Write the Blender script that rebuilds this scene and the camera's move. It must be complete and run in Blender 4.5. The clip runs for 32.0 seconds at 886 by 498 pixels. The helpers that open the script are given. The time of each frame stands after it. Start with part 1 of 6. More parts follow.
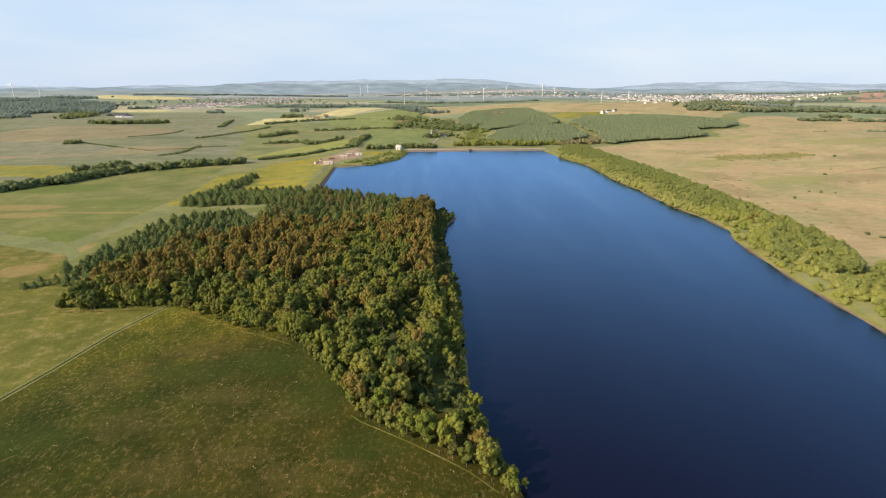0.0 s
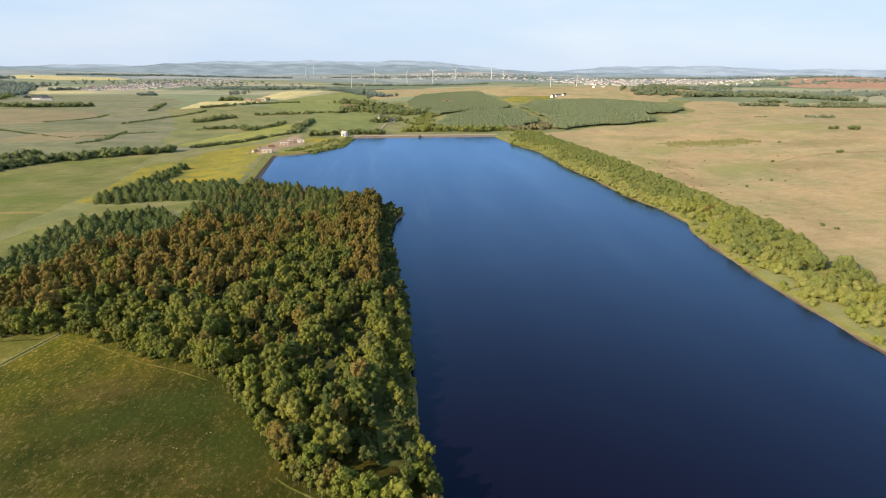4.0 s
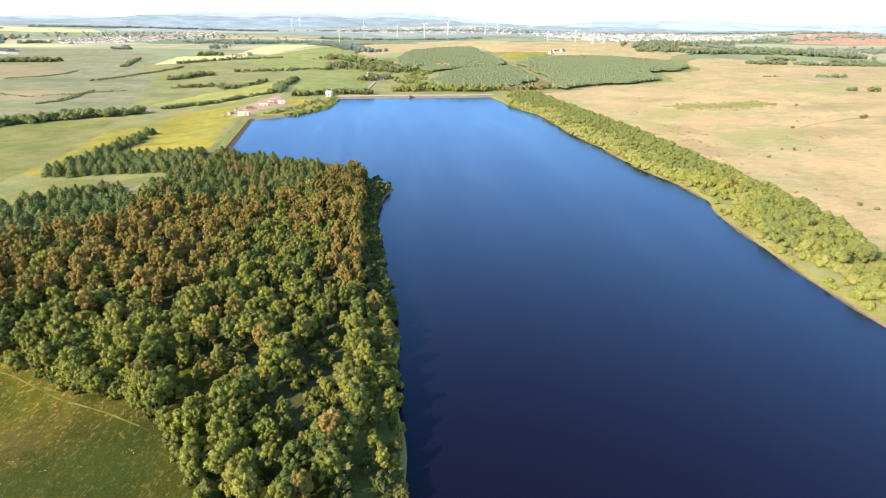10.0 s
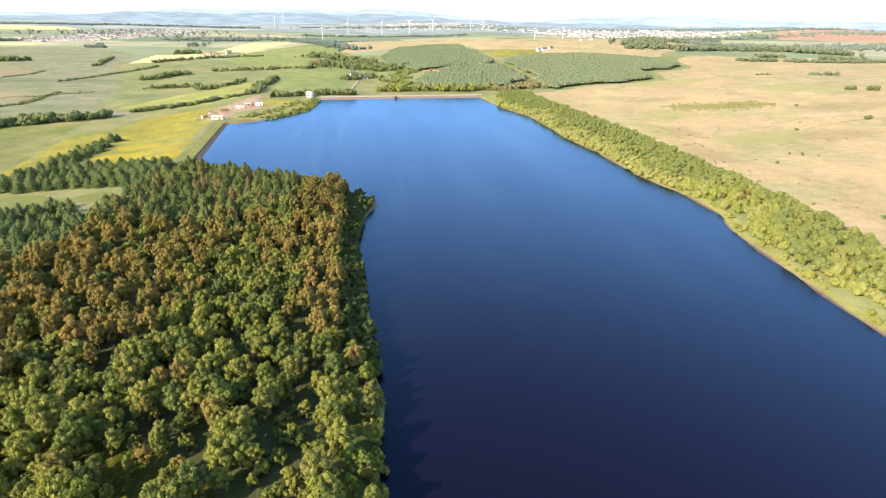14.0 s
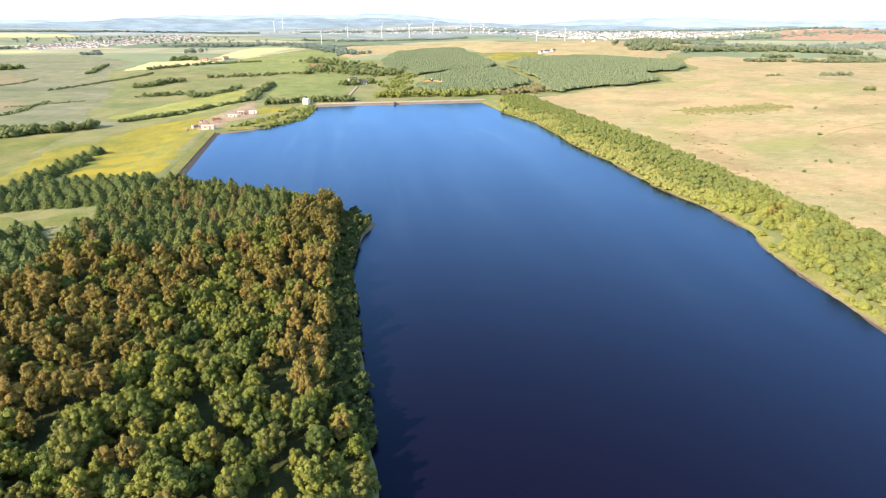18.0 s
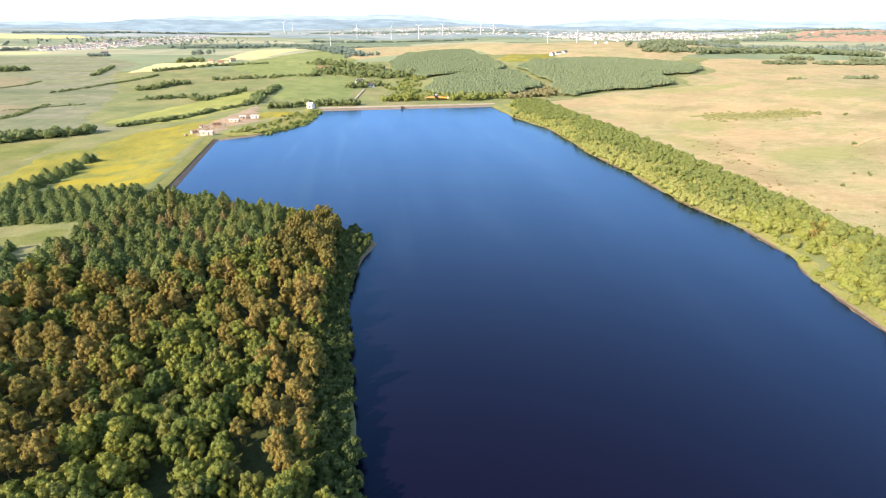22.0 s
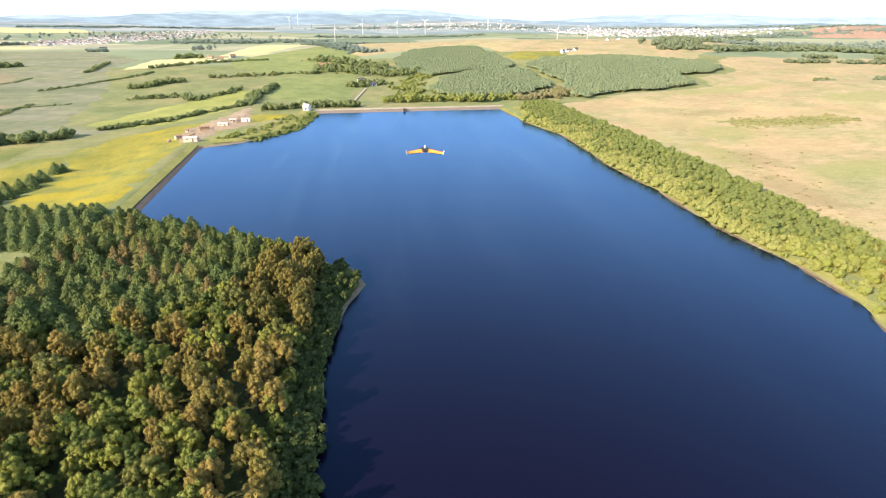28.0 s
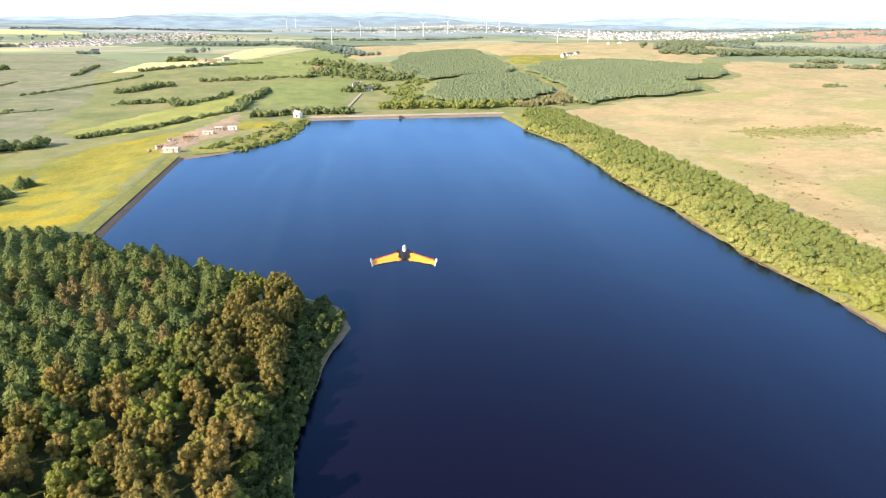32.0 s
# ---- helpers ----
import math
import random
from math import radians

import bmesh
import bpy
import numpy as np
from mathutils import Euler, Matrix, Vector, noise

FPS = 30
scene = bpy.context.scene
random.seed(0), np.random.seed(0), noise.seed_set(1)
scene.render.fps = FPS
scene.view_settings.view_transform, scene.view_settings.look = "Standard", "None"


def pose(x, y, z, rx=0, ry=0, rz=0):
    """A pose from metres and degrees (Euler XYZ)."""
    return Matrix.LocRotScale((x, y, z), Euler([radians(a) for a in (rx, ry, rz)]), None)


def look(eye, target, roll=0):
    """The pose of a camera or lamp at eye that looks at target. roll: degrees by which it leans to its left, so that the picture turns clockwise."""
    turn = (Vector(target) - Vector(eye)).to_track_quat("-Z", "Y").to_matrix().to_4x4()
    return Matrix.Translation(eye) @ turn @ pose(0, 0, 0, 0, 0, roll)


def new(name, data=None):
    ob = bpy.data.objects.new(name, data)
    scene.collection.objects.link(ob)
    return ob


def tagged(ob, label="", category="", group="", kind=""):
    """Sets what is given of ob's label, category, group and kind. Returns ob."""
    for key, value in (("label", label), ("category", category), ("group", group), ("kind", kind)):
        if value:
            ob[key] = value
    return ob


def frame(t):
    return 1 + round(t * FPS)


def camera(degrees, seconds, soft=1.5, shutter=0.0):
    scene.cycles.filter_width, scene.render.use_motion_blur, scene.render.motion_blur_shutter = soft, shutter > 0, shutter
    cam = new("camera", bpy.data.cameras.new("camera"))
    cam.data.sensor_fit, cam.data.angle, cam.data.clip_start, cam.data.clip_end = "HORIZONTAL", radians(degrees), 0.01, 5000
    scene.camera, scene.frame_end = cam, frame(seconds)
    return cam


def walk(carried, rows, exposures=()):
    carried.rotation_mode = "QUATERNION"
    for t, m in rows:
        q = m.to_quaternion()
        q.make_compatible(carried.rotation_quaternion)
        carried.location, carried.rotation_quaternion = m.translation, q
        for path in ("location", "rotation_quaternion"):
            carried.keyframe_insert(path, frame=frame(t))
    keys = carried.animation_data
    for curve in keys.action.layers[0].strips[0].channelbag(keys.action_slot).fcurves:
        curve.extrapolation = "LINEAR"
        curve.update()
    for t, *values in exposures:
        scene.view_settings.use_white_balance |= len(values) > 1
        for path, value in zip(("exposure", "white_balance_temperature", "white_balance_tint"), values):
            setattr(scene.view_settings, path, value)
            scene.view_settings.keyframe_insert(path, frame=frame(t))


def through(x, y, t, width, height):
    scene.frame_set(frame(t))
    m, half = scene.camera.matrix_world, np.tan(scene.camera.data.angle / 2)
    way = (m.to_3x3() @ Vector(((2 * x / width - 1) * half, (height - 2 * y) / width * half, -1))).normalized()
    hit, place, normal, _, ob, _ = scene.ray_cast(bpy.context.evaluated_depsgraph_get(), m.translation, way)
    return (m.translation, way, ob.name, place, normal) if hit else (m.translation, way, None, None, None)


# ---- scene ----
import itertools
from mathutils import geometry

# ---------------------------------------------------------------- camera and walk
cam = camera(79.54, 32.0, soft=1.1)
PATH = [
    (0, 0.00, 0.00, 63.79, 72.84, -0.22, -0.57),
    (0.5, 0.26, 2.15, 63.73, 72.68, 0.80, -0.67),
    (1, 0.53, 4.36, 63.72, 72.68, 0.59, -4.48),
    (1.5, 0.84, 6.69, 63.77, 72.66, -0.95, -5.77),
    (2, 1.17, 9.16, 63.91, 72.60, -0.97, -4.54),
    (2.5, 1.47, 11.67, 64.09, 72.56, -0.49, -5.59),
    (4.5, 2.35, 21.41, 64.60, 69.18, -0.78, -5.82),
    (5, 2.56, 23.76, 64.59, 66.34, -0.70, -5.82),
    (5.5, 2.75, 26.05, 64.49, 66.31, -0.67, -5.82),
    (6, 2.93, 28.33, 64.40, 66.28, -0.62, -5.78),
    (6.5, 3.14, 30.58, 64.35, 66.41, -0.82, -5.85),
    (7, 3.36, 32.78, 64.33, 66.48, -0.97, -5.85),
    (7.5, 3.57, 34.96, 64.35, 66.52, -0.89, -5.82),
    (8, 3.73, 37.11, 64.40, 66.59, -1.02, -5.91),
    (8.5, 3.89, 39.25, 64.46, 66.64, -1.32, -6.05),
    (9, 4.06, 41.38, 64.52, 66.74, -1.33, -6.21),
    (9.5, 4.20, 43.50, 64.60, 66.75, -1.04, -6.39),
    (10, 4.34, 45.60, 64.67, 66.75, -1.01, -6.59),
    (10.5, 4.48, 47.70, 64.71, 66.70, -1.01, -6.84),
    (11, 4.63, 49.89, 64.76, 66.67, -0.87, -7.03),
    (11.5, 4.81, 52.29, 64.81, 66.60, -0.83, -7.24),
    (12, 5.02, 54.97, 64.88, 66.50, -1.00, -7.35),
    (12.5, 5.26, 57.92, 64.95, 66.34, -1.01, -7.43),
    (13, 5.51, 60.97, 65.00, 66.37, -1.03, -7.60),
    (13.5, 5.77, 63.94, 65.04, 66.39, -1.01, -7.89),
    (14, 6.02, 66.70, 65.02, 66.46, -0.96, -8.09),
    (14.5, 6.26, 69.22, 64.95, 66.47, -0.82, -8.23),
    (16.5, 7.33, 78.42, 64.49, 66.59, -0.21, -8.45),
    (17, 7.61, 80.67, 64.43, 66.63, -0.14, -8.37),
    (17.5, 7.91, 82.86, 64.43, 66.63, -0.31, -8.23),
    (18, 8.21, 85.03, 64.48, 66.77, -0.37, -8.10),
    (18.5, 8.50, 87.16, 64.55, 66.86, -0.41, -7.90),
    (19, 8.79, 89.26, 64.60, 66.93, -0.38, -7.75),
    (19.5, 9.14, 91.36, 64.61, 66.89, -0.43, -7.63),
    (20, 9.51, 93.47, 64.59, 66.84, -0.45, -7.55),
    (20.5, 9.87, 95.58, 64.57, 66.90, -0.36, -7.40),
    (21, 10.23, 97.69, 64.58, 66.85, -0.29, -7.29),
    (21.5, 10.59, 99.81, 64.62, 66.85, -0.41, -7.24),
    (22, 10.94, 101.93, 64.68, 66.86, -0.36, -7.13),
    (22.5, 11.30, 104.07, 64.76, 66.76, -0.32, -7.01),
    (23, 11.70, 106.24, 64.83, 66.71, -0.34, -6.88),
    (23.5, 12.09, 108.42, 64.88, 66.62, -0.44, -6.84),
    (24, 12.48, 110.64, 64.91, 66.59, -0.46, -6.80),
    (24.5, 12.84, 112.94, 64.96, 66.60, -0.37, -6.76),
    (25, 13.15, 115.29, 65.02, 66.66, -0.28, -6.72),
    (25.5, 13.49, 117.73, 65.11, 66.59, -0.27, -6.66),
    (27.5, 15.20, 127.91, 65.58, 66.37, -0.57, -6.40),
    (28, 15.60, 130.42, 65.71, 66.38, -0.49, -6.43),
    (28.5, 15.95, 132.82, 65.80, 66.45, -0.46, -6.48),
    (29, 16.26, 135.11, 65.80, 66.59, -0.48, -6.55),
    (29.5, 16.55, 137.33, 65.74, 66.66, -0.22, -6.54),
    (30, 16.83, 139.61, 65.67, 66.65, -0.33, -6.56),
    (30.5, 17.12, 142.01, 65.65, 66.65, -0.45, -6.63),
    (31, 17.45, 144.63, 65.73, 66.59, -0.55, -6.53),
    (31.5, 17.79, 147.44, 65.88, 66.61, -0.64, -6.46),
    (32, 18.13, 150.33, 66.04, 66.62, -0.66, -6.59),
]
walk(cam, [(r[0], pose(*r[1:])) for r in PATH],
     exposures=[(0, 0.3, 6900, 11.5), (4.4, 0.34, 6870, 11.5), (5.2, 0.98, 6560, 12), (8, 1.09, 6490, 12.5), (16, 1.12, 6490, 12.5), (32, 1.1, 6490, 12)])

# ---------------------------------------------------------------- sky, sun
SUN_AZ, SUN_EL = 242.0, 29.0
world = bpy.data.worlds.new("sky")
scene.world = world
world.use_nodes = True
wn = world.node_tree
wn.nodes.clear()
w_out = wn.nodes.new("ShaderNodeOutputWorld")
w_bg = wn.nodes.new("ShaderNodeBackground")
w_sky = wn.nodes.new("ShaderNodeTexSky")
w_sky.sky_type = "NISHITA"
w_sky.sun_disc = False
w_sky.sun_elevation = radians(SUN_EL)
w_sky.sun_rotation = radians(SUN_AZ)
w_sky.altitude = 150
w_sky.air_density = 1.25
w_sky.dust_density = 0.4
w_sky.ozone_density = 1.6
w_bg.inputs["Strength"].default_value = 0.15
w_tc = wn.nodes.new("ShaderNodeTexCoord")
w_sep = wn.nodes.new("ShaderNodeSeparateXYZ")
wn.links.new(w_tc.outputs["Generated"], w_sep.inputs[0])
w_low = wn.nodes.new("ShaderNodeMapRange")
w_low.interpolation_type = "SMOOTHSTEP"
for i, v in ((1, 0.05), (2, 0.80), (3, 0.9), (4, 0.0)):
    w_low.inputs[i].default_value = v
wn.links.new(w_sep.outputs[2], w_low.inputs[0])
w_cl = wn.nodes.new("ShaderNodeTexNoise")
w_cl.inputs["Scale"].default_value, w_cl.inputs["Detail"].default_value = 2.2, 5
w_st = wn.nodes.new("ShaderNodeMapping")
w_st.inputs["Scale"].default_value = (1, 1, 5)
wn.links.new(w_tc.outputs["Generated"], w_st.inputs[0])
wn.links.new(w_st.outputs[0], w_cl.inputs["Vector"])
w_tone = wn.nodes.new("ShaderNodeValToRGB")
w_tone.color_ramp.elements[0].position, w_tone.color_ramp.elements[0].color = 0.4, (2.95, 4.0, 5.5, 1)
w_tone.color_ramp.elements[1].position, w_tone.color_ramp.elements[1].color = 0.7, (3.75, 4.45, 5.5, 1)
wn.links.new(w_cl.outputs["Fac"], w_tone.inputs[0])
w_mix = wn.nodes.new("ShaderNodeMix")
w_mix.data_type = "RGBA"
wn.links.new(w_low.outputs[0], w_mix.inputs[0])
wn.links.new(w_sky.outputs[0], w_mix.inputs[6])
wn.links.new(w_tone.outputs[0], w_mix.inputs[7])
wn.links.new(w_mix.outputs[2], w_bg.inputs[0])
wn.links.new(w_bg.outputs[0], w_out.inputs[0])
sun_data = bpy.data.lights.new("sun", "SUN")
sun_data.energy, sun_data.angle, sun_data.color = 5.0, radians(0.55), (1.0, 0.835, 0.63)
sun = new("sun", sun_data)
az, el = radians(SUN_AZ), radians(SUN_EL)
sun_from = Vector((math.sin(az) * math.cos(el), math.cos(az) * math.cos(el), math.sin(el)))
sun.matrix_world = look(sun_from * 200, (0, 0, 0))


# ---------------------------------------------------------------- materials
def nodes_of(name):
    m = bpy.data.materials.new(name)
    m.use_nodes = True
    nt = m.node_tree
    return m, nt, nt.nodes["Principled BSDF"]


def ramp(nt, fac, stops):
    r = nt.nodes.new("ShaderNodeValToRGB")
    els = r.color_ramp.elements
    while len(els) < len(stops):
        els.new(0.5)
    for e, (p, c) in zip(els, stops):
        e.position, e.color = p, (*c, 1)
    nt.links.new(fac, r.inputs[0])
    return r.outputs[0]


def tex_noise(nt, coord, scale, detail=4, rough=0.6, stretch=None):
    n = nt.nodes.new("ShaderNodeTexNoise")
    n.inputs["Scale"].default_value = scale
    n.inputs["Detail"].default_value = detail
    n.inputs["Roughness"].default_value = rough
    if stretch:
        mp = nt.nodes.new("ShaderNodeMapping")
        mp.inputs["Scale"].default_value = stretch[:3]
        mp.inputs["Rotation"].default_value = (0, 0, radians(stretch[3]))
        nt.links.new(coord, mp.inputs[0])
        coord = mp.outputs[0]
    nt.links.new(coord, n.inputs["Vector"])
    return n.outputs["Fac"]


def mix_rgb(nt, fac, a, b, kind="MIX"):
    m = nt.nodes.new("ShaderNodeMix")
    m.data_type, m.blend_type = "RGBA", kind
    for s, v in ((0, fac), (6, a), (7, b)):
        if hasattr(v, "links"):
            nt.links.new(v, m.inputs[s])
        else:
            m.inputs[s].default_value = v if s == 0 else (*v, 1)
    return m.outputs[2]


def world_pos(nt):
    return nt.nodes.new("ShaderNodeNewGeometry").outputs["Position"]


def bumped(nt, bsdf, fac, strength, dist):
    b = nt.nodes.new("ShaderNodeBump")
    b.inputs["Strength"].default_value, b.inputs["Distance"].default_value = strength, dist
    nt.links.new(fac, b.inputs["Height"])
    nt.links.new(b.outputs[0], bsdf.inputs["Normal"])


def grass_mat(name, big, fine, big_scale=0.018, fine_scale=0.35, fine_amount=0.5, streak=None, bump=0.6, bands=None, blotches=0.07, blotchy=0.5):
    """Turf: broad patches from one ramp, tufts from another, and a finer grain."""
    m, nt, b = nodes_of(name)
    p = world_pos(nt)
    broad = ramp(nt, tex_noise(nt, p, big_scale, 6, 0.62, bands), big)
    tuft = ramp(nt, tex_noise(nt, p, fine_scale, 5, 0.72, streak), fine)
    grain = tex_noise(nt, p, 1.9, 3, 0.7)
    col = mix_rgb(nt, fine_amount, broad, tuft)
    blotch = tex_noise(nt, p, blotches, 7, 0.7, (1.0, 0.75, 1, 35))
    col = mix_rgb(nt, blotchy, col, ramp(nt, blotch, [(0.34, (0.3, 0.34, 0.3)), (0.5, (0.5, 0.5, 0.5)), (0.68, (0.74, 0.68, 0.62))]), "OVERLAY")
    col = mix_rgb(nt, 0.45, col, ramp(nt, grain, [(0.3, (0.3, 0.3, 0.3)), (0.7, (0.72, 0.72, 0.72))]), "OVERLAY")
    nt.links.new(col, b.inputs["Base Color"])
    b.inputs["Roughness"].default_value = 0.95
    b.inputs["Specular IOR Level"].default_value = 0.1
    bumped(nt, b, tex_noise(nt, p, fine_scale * 2.2, 4, 0.7), bump, 0.5 if fine_scale < 0.6 else 0.22)
    return m


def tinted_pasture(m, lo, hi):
    """Grass that turns yellower and lighter towards the far left of the field."""
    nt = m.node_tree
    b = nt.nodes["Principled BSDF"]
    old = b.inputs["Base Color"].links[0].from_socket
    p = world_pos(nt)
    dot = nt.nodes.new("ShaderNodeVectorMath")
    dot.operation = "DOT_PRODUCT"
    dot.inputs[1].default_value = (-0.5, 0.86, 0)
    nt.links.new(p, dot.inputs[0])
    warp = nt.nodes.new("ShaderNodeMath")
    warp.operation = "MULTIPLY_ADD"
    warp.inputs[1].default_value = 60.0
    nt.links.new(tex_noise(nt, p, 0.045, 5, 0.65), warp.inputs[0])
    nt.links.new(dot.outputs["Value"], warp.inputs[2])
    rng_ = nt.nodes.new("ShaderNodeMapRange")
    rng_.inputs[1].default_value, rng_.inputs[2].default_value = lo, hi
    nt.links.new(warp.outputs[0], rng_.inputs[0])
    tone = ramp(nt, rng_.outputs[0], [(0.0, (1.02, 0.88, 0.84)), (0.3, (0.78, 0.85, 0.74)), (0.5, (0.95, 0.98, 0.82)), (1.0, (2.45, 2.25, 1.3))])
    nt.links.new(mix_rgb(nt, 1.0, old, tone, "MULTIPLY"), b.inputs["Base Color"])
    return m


def spot_mask(nt, p, spots, ragged=0.9, scale=0.12):
    """1 inside any of some ragged ellipses (x, y, half-width, half-length) on the ground, 0 outside."""
    rough = nt.nodes.new("ShaderNodeMath")
    rough.operation = "MULTIPLY_ADD"
    rough.inputs[1].default_value, rough.inputs[2].default_value = ragged, -ragged / 2
    nt.links.new(tex_noise(nt, p, scale, 5, 0.7), rough.inputs[0])
    most = None
    for x, y, rx, ry in spots:
        mp = nt.nodes.new("ShaderNodeMapping")
        mp.inputs["Location"].default_value, mp.inputs["Scale"].default_value = (-x / rx, -y / ry, 0), (1 / rx, 1 / ry, 0)
        nt.links.new(p, mp.inputs[0])
        ln = nt.nodes.new("ShaderNodeVectorMath")
        ln.operation = "LENGTH"
        nt.links.new(mp.outputs[0], ln.inputs[0])
        if most is None:
            most = ln.outputs["Value"]
        else:
            lo = nt.nodes.new("ShaderNodeMath")
            lo.operation = "MINIMUM"
            nt.links.new(most, lo.inputs[0])
            nt.links.new(ln.outputs["Value"], lo.inputs[1])
            most = lo.outputs[0]
    add = nt.nodes.new("ShaderNodeMath")
    nt.links.new(most, add.inputs[0])
    nt.links.new(rough.outputs[0], add.inputs[1])
    mr = nt.nodes.new("ShaderNodeMapRange")
    mr.interpolation_type = "SMOOTHSTEP"
    for i, v in ((1, 0.55), (2, 1.15), (3, 1.0), (4, 0.0)):
        mr.inputs[i].default_value = v
    nt.links.new(add.outputs[0], mr.inputs[0])
    return mr.outputs[0]


def patches(m, spots, colour, amount=0.6, ragged=0.9, scale=0.12):
    """Patches of other grass in a field, each with its own place and size."""
    nt = m.node_tree
    b = nt.nodes["Principled BSDF"]
    old = b.inputs["Base Color"].links[0].from_socket
    p = world_pos(nt)
    mul = nt.nodes.new("ShaderNodeMath")
    mul.operation, mul.inputs[1].default_value = "MULTIPLY", amount
    nt.links.new(spot_mask(nt, p, spots, ragged, scale), mul.inputs[0])
    grain = ramp(nt, tex_noise(nt, p, 1.1, 4, 0.7), [(0.3, tuple(v * 0.75 for v in colour)), (0.7, tuple(v * 1.2 for v in colour))])
    nt.links.new(mix_rgb(nt, mul.outputs[0], old, grain), b.inputs["Base Color"])


def leaf_mat(name, stops, grain=0.5, through=0.25, vary=0.5):
    """Foliage: each crown takes its own tone, with light coming through the leaves."""
    m, nt, b = nodes_of(name)
    info = nt.nodes.new("ShaderNodeObjectInfo")
    p = world_pos(nt)
    isl = nt.nodes.new("ShaderNodeNewGeometry").outputs["Random Per Island"]
    tone = ramp(nt, info.outputs["Random"], stops)
    col = mix_rgb(nt, vary, tone, ramp(nt, isl, [(0.0, (0.28, 0.28, 0.26)), (1.0, (0.68, 0.68, 0.62))]), "OVERLAY")
    col = mix_rgb(nt, grain, col, ramp(nt, tex_noise(nt, p, 0.7, 3), [(0.3, (0.36, 0.37, 0.36)), (0.7, (0.66, 0.64, 0.58))]), "OVERLAY")
    nt.links.new(col, b.inputs["Base Color"])
    b.inputs["Roughness"].default_value = 0.7
    b.inputs["Specular IOR Level"].default_value = 0.2
    tr = nt.nodes.new("ShaderNodeBsdfTranslucent")
    nt.links.new(col, tr.inputs[0])
    mx = nt.nodes.new("ShaderNodeMixShader")
    mx.inputs[0].default_value = through
    nt.links.new(b.outputs[0], mx.inputs[1])
    nt.links.new(tr.outputs[0], mx.inputs[2])
    nt.links.new(mx.outputs[0], nt.nodes["Material Output"].inputs[0])
    return m


def plain_mat(name, a, b2, scale=1.0, rough=0.7, metal=0.0, bump=0.2, spec=0.4):
    m, nt, b = nodes_of(name)
    p = nt.nodes.new("ShaderNodeTexCoord").outputs["Object"]
    n1 = tex_noise(nt, p, scale, 5, 0.65)
    nt.links.new(ramp(nt, n1, [(0.3, a), (0.7, b2)]), b.inputs["Base Color"])
    b.inputs["Roughness"].default_value, b.inputs["Metallic"].default_value = rough, metal
    b.inputs["Specular IOR Level"].default_value = spec
    bumped(nt, b, tex_noise(nt, p, scale * 6, 4, 0.7), bump, 0.05)
    return m


def water_mat():
    """Peaty water: a dark body under a blue-tinged, wind-roughened surface."""
    m, nt, b = nodes_of("lake_water")
    p = world_pos(nt)
    deep = ramp(nt, tex_noise(nt, p, 0.012, 4, 0.55), [(0.35, (0.005, 0.0034, 0.0112)), (0.7, (0.0047, 0.0034, 0.0121))])
    nt.links.new(deep, b.inputs["Base Color"])
    b.inputs["Roughness"].default_value = 0.9
    b.inputs["Specular IOR Level"].default_value = 0.0
    bump = nt.nodes.new("ShaderNodeBump")
    bump.inputs["Strength"].default_value, bump.inputs["Distance"].default_value = 0.2, 0.12
    nt.links.new(tex_noise(nt, p, 1.5, 5, 0.6, (1.0, 0.5, 1, 28)), bump.inputs["Height"])
    gl = nt.nodes.new("ShaderNodeBsdfGlossy")
    streak = tex_noise(nt, p, 0.03, 5, 0.62, (1.7, 0.28, 1, 22))
    nt.links.new(ramp(nt, streak, [(0.38, (0.27, 0.27, 0.27)), (0.66, (0.22, 0.22, 0.22))]), gl.inputs["Roughness"])
    tint = ramp(nt, streak, [(0.36, (0.31, 0.55, 0.862)), (0.56, (0.325, 0.566, 0.877)), (0.7, (0.355, 0.6, 0.9))])
    slick = mix_rgb(nt, 1.0, ramp(nt, tex_noise(nt, p, 0.12, 3, 0.6, (1.0, 0.05, 1, 3)), [(0.5, (0, 0, 0)), (0.7, (1, 1, 1))]), spot_mask(nt, p, ((-14, 360, 30, 80), (20, 290, 14, 60), (85, 380, 20, 50)), 1.2, 0.02), "MULTIPLY")
    nt.links.new(mix_rgb(nt, slick, tint, (0.38, 0.64, 0.92)), gl.inputs["Color"])
    nt.links.new(bump.outputs[0], gl.inputs["Normal"])
    fr = nt.nodes.new("ShaderNodeFresnel")
    fr.inputs["IOR"].default_value = 1.58
    nt.links.new(bump.outputs[0], fr.inputs["Normal"])
    mx = nt.nodes.new("ShaderNodeMixShader")
    steep = nt.nodes.new("ShaderNodeMath")
    steep.operation, steep.use_clamp = "MULTIPLY_ADD", True
    steep.inputs[1].default_value, steep.inputs[2].default_value = 1.68, -0.065
    nt.links.new(fr.outputs[0], steep.inputs[0])
    nt.links.new(steep.outputs[0], mx.inputs[0])
    nt.links.new(b.outputs[0], mx.inputs[1])
    nt.links.new(gl.outputs[0], mx.inputs[2])
    nt.links.new(mx.outputs[0], nt.nodes["Material Output"].inputs[0])
    return m


